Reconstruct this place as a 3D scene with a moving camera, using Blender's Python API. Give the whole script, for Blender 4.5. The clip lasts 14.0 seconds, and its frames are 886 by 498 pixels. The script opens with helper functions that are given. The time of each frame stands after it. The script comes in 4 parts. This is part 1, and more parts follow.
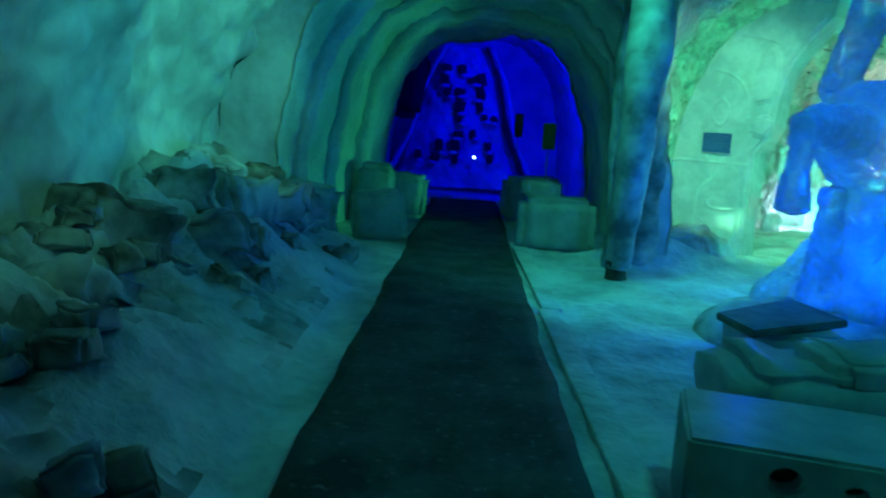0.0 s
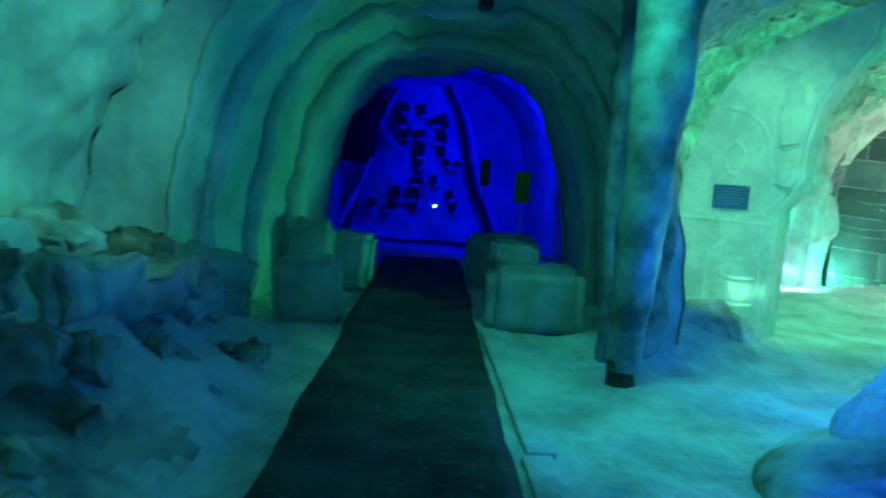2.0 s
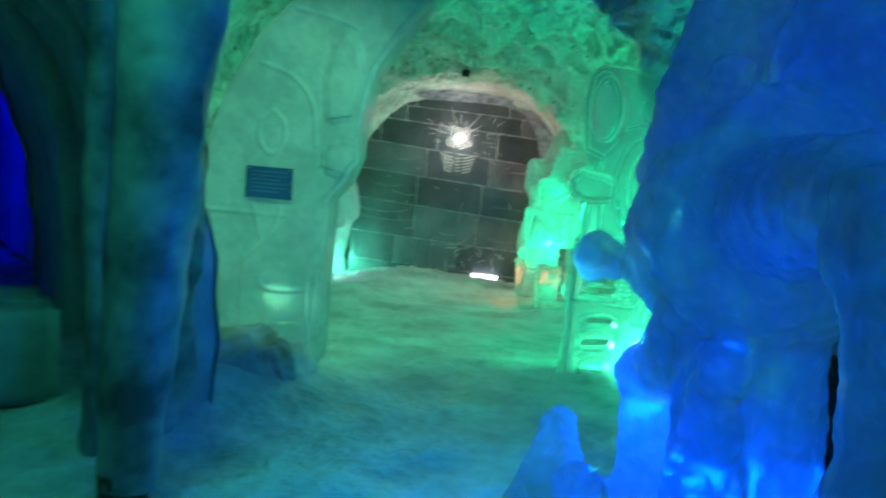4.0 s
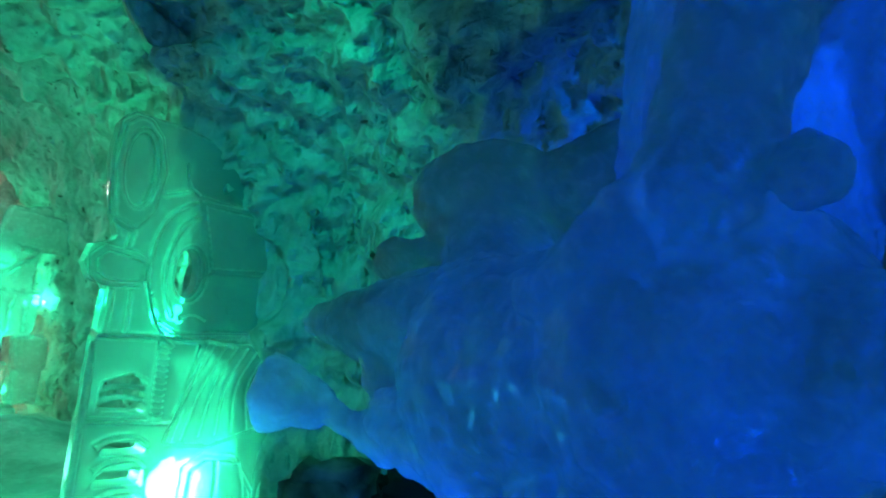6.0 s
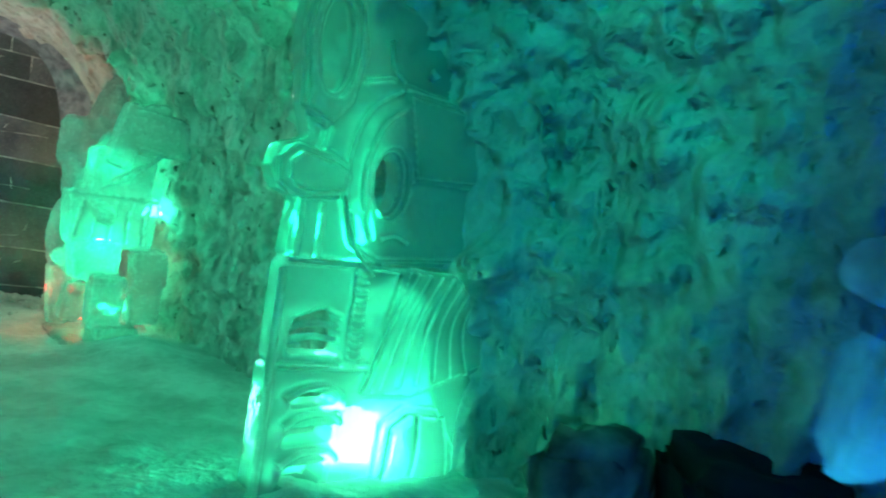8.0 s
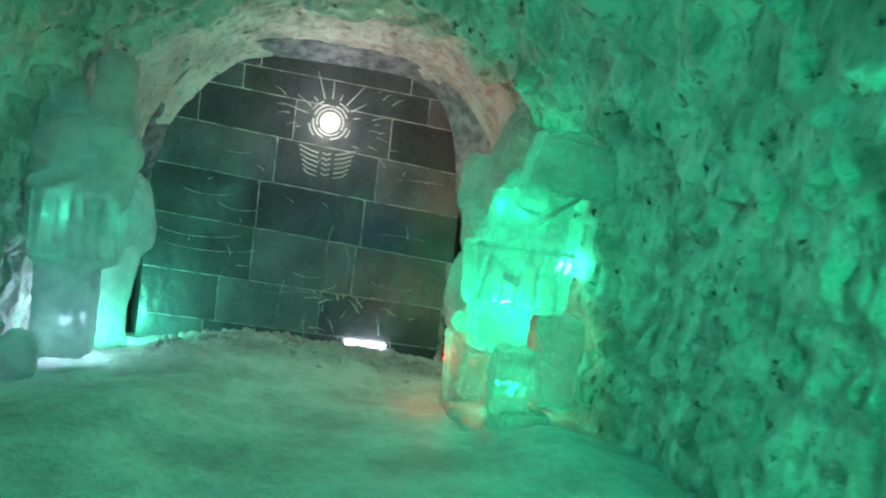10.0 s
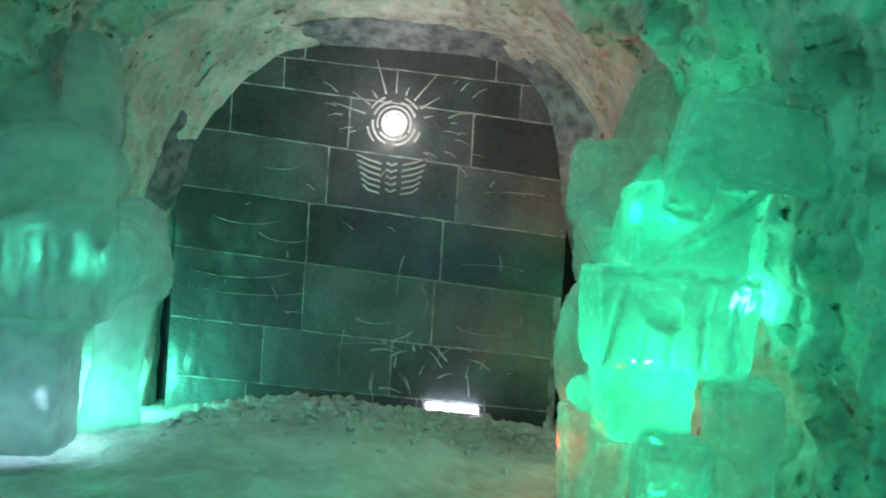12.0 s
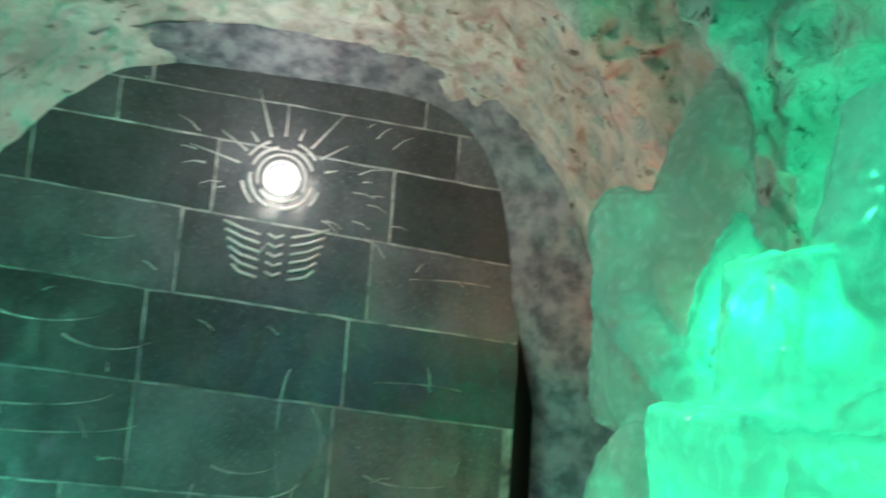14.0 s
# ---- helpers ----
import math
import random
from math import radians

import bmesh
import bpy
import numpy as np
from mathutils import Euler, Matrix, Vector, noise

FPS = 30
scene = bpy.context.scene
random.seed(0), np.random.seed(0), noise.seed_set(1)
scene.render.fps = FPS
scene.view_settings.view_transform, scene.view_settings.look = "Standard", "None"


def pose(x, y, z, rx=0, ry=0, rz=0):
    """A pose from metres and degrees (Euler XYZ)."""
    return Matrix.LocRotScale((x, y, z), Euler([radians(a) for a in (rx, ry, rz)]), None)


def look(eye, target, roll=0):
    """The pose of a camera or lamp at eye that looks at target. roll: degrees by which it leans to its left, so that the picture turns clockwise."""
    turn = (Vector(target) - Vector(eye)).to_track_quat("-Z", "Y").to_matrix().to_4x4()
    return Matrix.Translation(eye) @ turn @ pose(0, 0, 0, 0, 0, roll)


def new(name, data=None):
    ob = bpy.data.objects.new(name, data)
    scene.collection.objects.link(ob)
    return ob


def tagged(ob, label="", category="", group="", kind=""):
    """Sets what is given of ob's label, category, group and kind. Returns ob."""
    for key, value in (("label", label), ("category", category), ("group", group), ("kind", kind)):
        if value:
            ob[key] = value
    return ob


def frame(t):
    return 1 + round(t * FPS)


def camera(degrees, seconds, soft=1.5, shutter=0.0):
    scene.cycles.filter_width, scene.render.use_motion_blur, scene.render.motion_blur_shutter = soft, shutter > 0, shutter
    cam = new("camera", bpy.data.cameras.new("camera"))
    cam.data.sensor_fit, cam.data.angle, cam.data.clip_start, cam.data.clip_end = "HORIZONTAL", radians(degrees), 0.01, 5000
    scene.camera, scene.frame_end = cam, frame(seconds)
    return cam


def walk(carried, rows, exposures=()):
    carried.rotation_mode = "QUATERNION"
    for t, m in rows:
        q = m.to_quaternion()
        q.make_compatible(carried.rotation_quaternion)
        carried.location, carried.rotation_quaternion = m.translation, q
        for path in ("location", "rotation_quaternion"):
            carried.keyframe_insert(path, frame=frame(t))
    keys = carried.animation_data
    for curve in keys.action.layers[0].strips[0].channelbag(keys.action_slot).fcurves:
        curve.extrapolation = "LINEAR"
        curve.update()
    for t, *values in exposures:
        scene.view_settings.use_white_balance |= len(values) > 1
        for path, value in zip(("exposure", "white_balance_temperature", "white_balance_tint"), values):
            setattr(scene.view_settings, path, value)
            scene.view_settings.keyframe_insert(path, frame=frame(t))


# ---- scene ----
cam = camera(61.2, 14.0, soft=2.0, shutter=0.35)
PATH = [
    (0, (0.227, 0.35, 1.21), (0.215, 2.323, 0.884), 3.5),
    (0.5, (0.181, 0.706, 1.239), (0.039, 2.677, 0.932), 3.6),
    (1, (0.149, 1.162, 1.278), (0.04, 3.143, 1.027), 2.8),
    (1.5, (0.195, 1.625, 1.281), (0.155, 3.616, 1.09), 2.4),
    (2, (0.329, 2.044, 1.279), (0.405, 4.031, 1.068), 3.6),
    (2.2, (0.347, 2.237, 1.289), (0.572, 4.217, 1.123), 3.9),
    (2.5, (0.416, 2.469, 1.312), (0.825, 4.417, 1.118), 4.0),
    (3, (0.618, 2.996, 1.294), (1.299, 4.866, 1.097), 3.9),
    (3.3, (0.733, 3.259, 1.303), (1.519, 5.087, 1.095), 3.2),
    (3.5, (0.737, 3.431, 1.289), (1.614, 5.216, 1.082), 4.1),
    (4, (0.861, 3.845, 1.307), (2.107, 5.399, 1.125), 4.8),
    (4.2, (0.93, 3.975, 1.315), (2.304, 5.423, 1.196), 5.9),
    (6.3, (1.301, 5.306, 1.344), (3.287, 5.505, 1.479), 6.7),
    (6.5, (1.316, 5.439, 1.341), (3.306, 5.602, 1.468), 7.4),
    (7, (1.428, 5.778, 1.334), (3.426, 5.814, 1.412), 9.0),
    (7.5, (1.689, 6.012, 1.292), (3.684, 6.16, 1.304), 8.2),
    (8, (2.074, 6.208, 1.249), (4.032, 6.609, 1.158), 7.6),
    (8.5, (2.441, 6.442, 1.309), (4.354, 7.021, 1.266), 9.6),
    (9, (2.824, 6.734, 1.283), (4.608, 7.637, 1.265), 7.3),
    (9.2, (2.923, 6.91, 1.233), (4.659, 7.902, 1.188), 7.6),
    (11.3, (4.209, 8.166, 1.157), (5.632, 9.571, 1.098), 3.2),
    (11.5, (4.354, 8.285, 1.154), (5.791, 9.675, 1.102), 3.8),
    (12, (4.715, 8.558, 1.139), (6.094, 10.007, 1.109), 3.6),
    (12.5, (4.997, 8.888, 1.159), (6.268, 10.432, 1.17), 4.5),
    (13, (5.272, 9.27, 1.134), (6.505, 10.84, 1.26), 4.8),
    (13.5, (5.498, 9.626, 1.13), (6.827, 11.111, 1.298), 4.9),
    (14, (5.734, 9.932, 1.16), (7.321, 11.121, 1.417), 4.1),
]
walk(cam, [(t, look(eye, target, roll)) for t, eye, target, roll in PATH],
     [(0, 1.3), (1.5, 1.4), (2.5, 1.1), (3.5, 0.6), (4.2, 0.4), (6.3, 0.2), (9.0, 0.2), (11.3, 0.05), (12.5, 0.0), (13.2, 0.15), (14.0, 0.35)])

# ---- light ----
world = bpy.data.worlds.new("world")
scene.world = world
world.use_nodes = True
world.node_tree.nodes["Background"].inputs[0].default_value = (0.0, 0.02, 0.03, 1)
world.node_tree.nodes["Background"].inputs[1].default_value = 0.05


def lamp(kind, at, power, colour, size=0.1, aim=None, spread=None, blend=0.6):
    data = bpy.data.lights.new("light", kind)
    data.energy, data.color = power, colour
    if kind == "AREA":
        data.size = size
        if spread:
            data.spread = radians(spread)
    else:
        data.shadow_soft_size = size
    if kind == "SPOT":
        data.spot_size, data.spot_blend = radians(spread or 90), blend
    ob = new("light", data)
    ob.matrix_world = look(at, aim) if aim else Matrix.Translation(at)
    return ob


# the corridor's frame: local y runs along it, local x to its right
TURN = -41.35
CORRIDOR = pose(4.0, 7.8, 0, 0, 0, TURN)


def cor(r, a, z):
    return CORRIDOR @ Vector((r, a, z))


BLUE, DEEP = (0.0, 0.055, 1.0), (0.0, 0.0, 1.0)
# coloured spots for the hall: its hidden floodlights, and added fill
lamp("SPOT", (1.2, 4.6, 3.0), 86, (0.13, 0.95, 0.47), 0.12, (-1.9, 6.5, 1.6), 46, 0.8)
lamp("SPOT", (1.0, 2.4, 3.0), 38, (0.13, 0.85, 0.47), 0.2, (-1.9, 3.4, 2.0), 64)
lamp("SPOT", (1.0, 3.8, 2.9), 58, (0.03, 0.66, 0.6), 0.12, (-1.9, 5.35, 1.7), 48, 0.8)
lamp("SPOT", (1.3, 5.9, 2.9), 56, (0.04, 0.8, 0.45), 0.2, (1.7, 6.7, 0.0), 84)
# added fill for the floor and the bench, no known source
lamp("SPOT", (1.6, 2.2, 3.0), 32, (0.02, 0.65, 0.5), 0.2, (1.6, 3.6, 0.0), 90)
lamp("SPOT", (1.3, 9.2, 0.5), 16, (0.03, 1.0, 0.3), 0.08, (-1.0, 9.0, 1.3), 100)
lamp("SPOT", (1.0, 5.6, 2.2), 15, (0.0, 0.55, 0.62), 0.1, (-1.4, 7.8, 1.5), 50)
# added to brighten the panel with the notice, no known source
lamp("SPOT", (2.35, 5.8, 3.0), 200, (0.23, 1.0, 0.5), 0.12, cor(-1.1, -0.3, 1.3), 50, 0.8)
# blue chamber
lamp("SPOT", (1.7, 13.4, 2.7), 150, DEEP, 0.1, (1.5, 17.0, 1.0), 100)
# corridor
lamp("POINT", cor(-1.95, 6.28, -0.08), 24, (0.1, 1.0, 0.6), 0.03)
lamp("POINT", cor(-2.0, 5.42, 0.1), 5, (0.55, 0.75, 1.0), 0.05)
lamp("SPOT", cor(-1.25, 0.75, 0.3), 6, (0.25, 1.0, 0.5), 0.1, cor(-1.1, -0.3, 1.3), 120)
lamp("SPOT", cor(-1.7, 1.4, 0.5), 50, (0.15, 1.0, 0.6), 0.1, cor(-1.95, 5.2, 1.4), 30)
lamp("POINT", cor(1.66, 0.66, 0.1), 52, (0.01, 1.0, 0.4), 0.06)
lamp("POINT", cor(1.6, 0.95, 1.1), 20, (0.01, 1.0, 0.42), 0.06)
lamp("SPOT", (3.0, 6.3, 2.9), 72, (0.0, 1.0, 0.52), 0.1, (5.6, 6.4, 1.6), 54, 0.9)
lamp("SPOT", (3.4, 3.9, 2.9), 125, (0.0, 0.14, 1.0), 0.1, (5.1, 4.65, 2.2), 54)
lamp("POINT", cor(-2.2, 5.5, 0.9), 14, (0.08, 1.0, 0.62), 0.05)
lamp("POINT", cor(1.54, 4.42, 0.93), 3, (0.05, 1.0, 0.5), 0.05)
lamp("POINT", cor(1.12, 4.38, 0.62), 8.5, (0.01, 1.0, 0.42), 0.02)
lamp("POINT", cor(1.2, 4.5, 1.3), 7, (0.01, 1.0, 0.42), 0.02)
lamp("POINT", cor(1.2, 5.2, 0.15), 1.6, (1.0, 0.05, 0.04), 0.05)
lamp("SPOT", cor(1.25, 5.5, 0.3), 42, (1.0, 0.15, 0.1), 0.05, cor(1.1, 6.2, 2.2), 90, 0.9)
lamp("POINT", cor(1.25, 4.5, 0.05), 5, (0.01, 1.0, 0.42), 0.03)
lamp("POINT", cor(0.78, 4.62, 0.2), 3.2, (1.0, 0.03, 0.02), 0.04)
lamp("POINT", cor(-0.17, 6.35, 1.98), 10, (1.0, 0.88, 0.82), 0.08)
lamp("SPOT", cor(-0.08, 4.4, 2.6), 62, (0.06, 1.0, 0.6), 0.1, cor(-0.1, 3.4, 0.0), 136)
# added to brighten the right-hand wall, no known source
lamp("SPOT", cor(-1.6, 2.4, 2.3), 60, (0.06, 1.0, 0.55), 0.1, cor(1.75, 3.0, 1.4), 74, 0.9)
# blue lamps under and round the ice horse; spots added without a fixture
lamp("POINT", (2.95, 5.3, 0.6), 15, BLUE, 0.04)
lamp("POINT", (2.92, 4.98, 0.5), 6, BLUE, 0.04)
lamp("POINT", (3.05, 5.95, 0.8), 5, (0.02, 0.6, 1.0), 0.02)
lamp("POINT", (2.05, 4.66, 0.95), 4.5, BLUE, 0.03)
lamp("SPOT", (1.3, 3.0, 3.0), 80, BLUE, 0.06, (2.65, 4.85, 1.15), 28, 0.7)
lamp("SPOT", (1.9, 5.9, 3.1), 45, (0.0, 0.03, 1.0), 0.06, (3.05, 5.1, 1.15), 30, 0.8)
lamp("SPOT", (4.3, 4.0, 1.0), 26, BLUE, 0.1, (5.3, 5.0, 2.6), 66)
lamp("SPOT", (3.6, 4.0, 3.0), 95, BLUE, 0.06, (2.85, 4.85, 1.6), 40)
lamp("SPOT", (3.6, 4.2, 2.3), 95, BLUE, 0.03, (2.8, 5.0, 1.0), 46)

# ---- materials ----
def material(name, colour, rough=0.6, metal=0.0, dark=None, grain=30.0, blotch=2.5, bump=0.25, relief=0.01,
             translucent=0.0, emit=None, gloss=0.5, contrast=0.5, pits=None, clear=0.0, scallop=None, frost_glint=0.0):
    m = bpy.data.materials.new(name)
    m.use_nodes = True
    nt = m.node_tree
    n, links = nt.nodes, nt.links
    b = n["Principled BSDF"]
    b.inputs["Roughness"].default_value, b.inputs["Metallic"].default_value = rough, metal
    b.inputs["Specular IOR Level"].default_value = gloss
    b.inputs["Transmission Weight"].default_value, b.inputs["IOR"].default_value = clear, 1.31 if clear else 1.45
    dark = dark or tuple(c * 0.7 for c in colour)
    tc = n.new("ShaderNodeTexCoord")
    big, small = n.new("ShaderNodeTexNoise"), n.new("ShaderNodeTexNoise")
    big.inputs["Scale"].default_value, big.inputs["Detail"].default_value = blotch, 6
    small.inputs["Scale"].default_value, small.inputs["Detail"].default_value = grain, 5
    mix = n.new("ShaderNodeMath")
    mix.operation = "MULTIPLY_ADD"
    mix.inputs[1].default_value = 0.35
    ramp = n.new("ShaderNodeValToRGB")
    ramp.color_ramp.elements[0].position, ramp.color_ramp.elements[1].position = 0.67 - contrast * 0.3, 0.67 + contrast * 0.3
    ramp.color_ramp.elements[0].color, ramp.color_ramp.elements[1].color = (*dark, 1), (*colour, 1)
    bmp = n.new("ShaderNodeBump")
    bmp.inputs["Strength"].default_value, bmp.inputs["Distance"].default_value = bump, relief
    links.new(tc.outputs["Object"], big.inputs["Vector"])
    links.new(tc.outputs["Object"], small.inputs["Vector"])
    links.new(small.outputs["Fac"], mix.inputs[0])
    links.new(big.outputs["Fac"], mix.inputs[2])
    links.new(mix.outputs[0], ramp.inputs["Fac"])
    shade = ramp.outputs["Color"]
    if pits:
        spots, cut, dirt = n.new("ShaderNodeTexNoise"), n.new("ShaderNodeValToRGB"), n.new("ShaderNodeMixRGB")
        spots.inputs["Scale"].default_value, spots.inputs["Detail"].default_value, spots.inputs["Roughness"].default_value = pits[0], 4, 0.65
        cut.color_ramp.elements[0].position, cut.color_ramp.elements[1].position = pits[1], pits[1] + 0.1
        dirt.inputs["Color2"].default_value = (*pits[2], 1)
        links.new(tc.outputs["Object"], spots.inputs["Vector"])
        links.new(spots.outputs["Fac"], cut.inputs["Fac"])
        links.new(cut.outputs["Color"], dirt.inputs["Fac"])
        links.new(shade, dirt.inputs["Color1"])
        shade = dirt.outputs["Color"]
    links.new(shade, b.inputs["Base Color"])
    links.new(mix.outputs[0], bmp.inputs["Height"])
    if scallop:
        cells, stretch, dent = n.new("ShaderNodeTexVoronoi"), n.new("ShaderNodeMapping"), n.new("ShaderNodeBump")
        cells.feature, cells.inputs["Scale"].default_value = "SMOOTH_F1", scallop[0]
        stretch.inputs["Scale"].default_value = (1, 1, 0.55)
        dent.inputs["Strength"].default_value, dent.inputs["Distance"].default_value = scallop[1], scallop[2]
        warp = n.new("ShaderNodeVectorMath")
        warp.operation = "MULTIPLY_ADD"
        warp.inputs[1].default_value = (0.12, 0.12, 0.12)
        links.new(big.outputs["Color"], warp.inputs[0])
        links.new(tc.outputs["Object"], warp.inputs[2])
        links.new(warp.outputs["Vector"], stretch.inputs["Vector"])
        links.new(stretch.outputs["Vector"], cells.inputs["Vector"])
        links.new(cells.outputs["Distance"], dent.inputs["Height"])
        links.new(dent.outputs["Normal"], bmp.inputs["Normal"])
    links.new(bmp.outputs["Normal"], b.inputs["Normal"])
    if emit:
        b.inputs["Emission Color"].default_value, b.inputs["Emission Strength"].default_value = (*emit[:3], 1), emit[3]
    if translucent:
        t, s = n.new("ShaderNodeBsdfTranslucent"), n.new("ShaderNodeMixShader")
        s.inputs[0].default_value = translucent
        if frost_glint:
            # carved arrises turn white: frost, with bright edge highlights painted in
            geo, edge = n.new("ShaderNodeNewGeometry"), n.new("ShaderNodeMapRange")
            edge.inputs["From Min"].default_value, edge.inputs["From Max"].default_value = 0.505, 0.57
            edge.inputs["To Min"].default_value, edge.inputs["To Max"].default_value = translucent, frost_glint
            links.new(geo.outputs["Pointiness"], edge.inputs["Value"])
            links.new(edge.outputs["Result"], s.inputs[0])
        links.new(ramp.outputs["Color"], t.inputs["Color"])
        links.new(bmp.outputs["Normal"], t.inputs["Normal"])
        links.new(b.outputs[0], s.inputs[1])
        links.new(t.outputs[0], s.inputs[2])
        links.new(s.outputs[0], n["Material Output"].inputs["Surface"])
    return m


SNOW = material("packed_snow", (0.78, 0.8, 0.8), 0.7, dark=(0.5, 0.53, 0.53), grain=22, blotch=1.6, bump=0.5, relief=0.03)
SNOW_WALL = material("old_snow_wall", (0.76, 0.77, 0.75), 0.36, dark=(0.5, 0.51, 0.5), grain=20, blotch=3.2, bump=0.8, relief=0.07, pits=(7.0, 0.72, (0.1, 0.09, 0.07)), scallop=(12.0, 0.85, 0.1))
SNOW_VAULT = material("scalloped_snow_vault", (0.76, 0.77, 0.74), 0.5, dark=(0.42, 0.43, 0.41), grain=18, blotch=3.0, bump=0.8, relief=0.08, pits=(9.0, 0.6, (0.1, 0.085, 0.06)), scallop=(11.0, 0.9, 0.1))
SNOW_DRIP = material("smooth_dripped_snow", (0.72, 0.75, 0.75), 0.4, dark=(0.42, 0.45, 0.45), grain=9, blotch=1.6, bump=0.5, relief=0.06, scallop=(2.2, 0.5, 0.15))
FLOOR = material("trodden_snow", (0.74, 0.76, 0.76), 0.5, dark=(0.42, 0.44, 0.44), grain=13, blotch=2.2, bump=1.0, relief=0.09)
ROCK = material("dirty_snow_rock", (0.5, 0.47, 0.42), 0.7, dark=(0.1, 0.08, 0.06), grain=9, blotch=2.0, bump=0.6, relief=0.05)
MAT = material("rubber_mat", (0.06, 0.064, 0.064), 0.8, dark=(0.015, 0.015, 0.015), grain=26, blotch=3.2, bump=0.7, relief=0.015, pits=(18.0, 0.58, (0.1, 0.105, 0.105)))
ICE = material("carved_ice", (0.8, 0.88, 0.88), 0.22, dark=(0.55, 0.66, 0.68), grain=12, blotch=3, bump=0.25, relief=0.02, translucent=0.5, clear=0.35)
ICE_GUARD = material("hewn_clear_ice", (0.86, 0.93, 0.93), 0.07, dark=(0.74, 0.84, 0.85), grain=10, blotch=3, bump=0.3, relief=0.02, translucent=0.24, clear=0.82, gloss=0.8, frost_glint=0.95)
ICE_BLOCK = material("rough_ice", (0.7, 0.78, 0.78), 0.35, dark=(0.45, 0.52, 0.52), grain=16, blotch=3, bump=0.4, relief=0.02, translucent=0.35, clear=0.25)
BRICK_ICE = material("clear_dark_ice", (0.17, 0.185, 0.21), 0.12, dark=(0.05, 0.06, 0.07), grain=38, blotch=2.2, bump=0.35, relief=0.03, gloss=0.8, contrast=0.8, scallop=(11.0, 0.28, 0.04), pits=(70.0, 0.6, (0.3, 0.33, 0.35)))
def vary(m, low, high):
    """Roughness and tone that differ from piece to piece."""
    n = m.node_tree.nodes
    info, rng = n.new("ShaderNodeObjectInfo"), n.new("ShaderNodeMapRange")
    rng.inputs["To Min"].default_value, rng.inputs["To Max"].default_value = low, high
    m.node_tree.links.new(info.outputs["Random"], rng.inputs["Value"])
    m.node_tree.links.new(rng.outputs["Result"], n["Principled BSDF"].inputs["Roughness"])
    base = n["Principled BSDF"].inputs["Base Color"]
    tone, hsv = n.new("ShaderNodeMapRange"), n.new("ShaderNodeHueSaturation")
    tone.inputs["To Min"].default_value, tone.inputs["To Max"].default_value = 0.6, 1.45
    m.node_tree.links.new(info.outputs["Random"], tone.inputs["Value"])
    m.node_tree.links.new(tone.outputs["Result"], hsv.inputs["Value"])
    m.node_tree.links.new(base.links[0].from_socket, hsv.inputs["Color"])
    m.node_tree.links.new(hsv.outputs["Color"], base)


vary(BRICK_ICE, 0.1, 0.28)
JOINT_ICE = material("frosted_joint", (0.72, 0.75, 0.76), 0.3, dark=(0.14, 0.16, 0.17), grain=25, blotch=7, bump=0.4)
RIME = material("grey_rime", (0.3, 0.32, 0.37), 0.3, dark=(0.1, 0.11, 0.14), grain=22, blotch=9, bump=0.6, relief=0.03, pits=(12.0, 0.66, (0.08, 0.08, 0.09)))
ICE_RIDER = material("clear_wet_ice", (0.82, 0.9, 0.9), 0.08, dark=(0.66, 0.76, 0.77), grain=8, blotch=4.5, bump=0.5, relief=0.05, translucent=0.32, gloss=0.9, clear=0.6, frost_glint=0.85)
WHITE_ICE = material("wet_white_ice", (0.85, 0.87, 0.87), 0.12, bump=0.2, translucent=0.3)
OLIVE = material("olive_sign", (0.12, 0.3, 0.06), 0.5, bump=0.05)
METAL = material("dull_metal", (0.35, 0.35, 0.35), 0.45, metal=0.8, bump=0.1)
BLACK = material("black_plastic", (0.02, 0.02, 0.02), 0.5, bump=0.1)
# near-black colour, also painted in for shade in gaps and holes
DARK = material("near_black", (0.03, 0.03, 0.035), 0.8, bump=0.2)
GLOW = material("lamp_glass", (0.9, 0.9, 0.9), 0.3, emit=(1.0, 0.96, 0.94, 18.0), bump=0.0)
GLOW_STRIP = material("glare_strip_glow", (0.9, 0.9, 0.9), 0.3, emit=(0.85, 0.92, 1.0, 5.0), bump=0.0)
GLOW_GREEN = material("green_lamp_glass", (0.9, 0.9, 0.9), 0.3, emit=(0.16, 1.0, 0.55, 16.0), bump=0.0)
GLOW_RED = material("red_lamp_glass", (0.9, 0.5, 0.5), 0.3, emit=(1.0, 0.08, 0.06, 8.0), bump=0.0)
GLOW_BLUE = material("blue_lamp_glass", (0.5, 0.6, 0.9), 0.3, emit=(0.1, 0.25, 1.0, 10.0), bump=0.0)
ICE_WET = material("wet_carved_ice", (0.8, 0.88, 0.9), 0.14, dark=(0.6, 0.69, 0.71), grain=8, blotch=4.5, bump=0.55, relief=0.06, translucent=0.34, gloss=0.9, clear=0.6, scallop=(8.0, 0.4, 0.04), frost_glint=0.8)
POST_ICE = material("frosted_post_ice", (0.34, 0.42, 0.45), 0.3, dark=(0.07, 0.09, 0.1), grain=9, blotch=3, bump=0.5, relief=0.03)
WOOD = material("wet_wood", (0.06, 0.045, 0.035), 0.5, dark=(0.02, 0.015, 0.012), grain=25, blotch=6, bump=0.5)
DIRTY = material("broken_dirty_snow", (0.66, 0.67, 0.65), 0.65, dark=(0.2, 0.19, 0.17), grain=8, blotch=2.6, bump=0.6, relief=0.05)
SLATE = material("dark_slab", (0.22, 0.25, 0.26), 0.8, dark=(0.1, 0.12, 0.13), grain=14, bump=0.3)
PALE_BLUE = material("pale_print", (0.1, 0.2, 0.36), 0.5, bump=0.0)
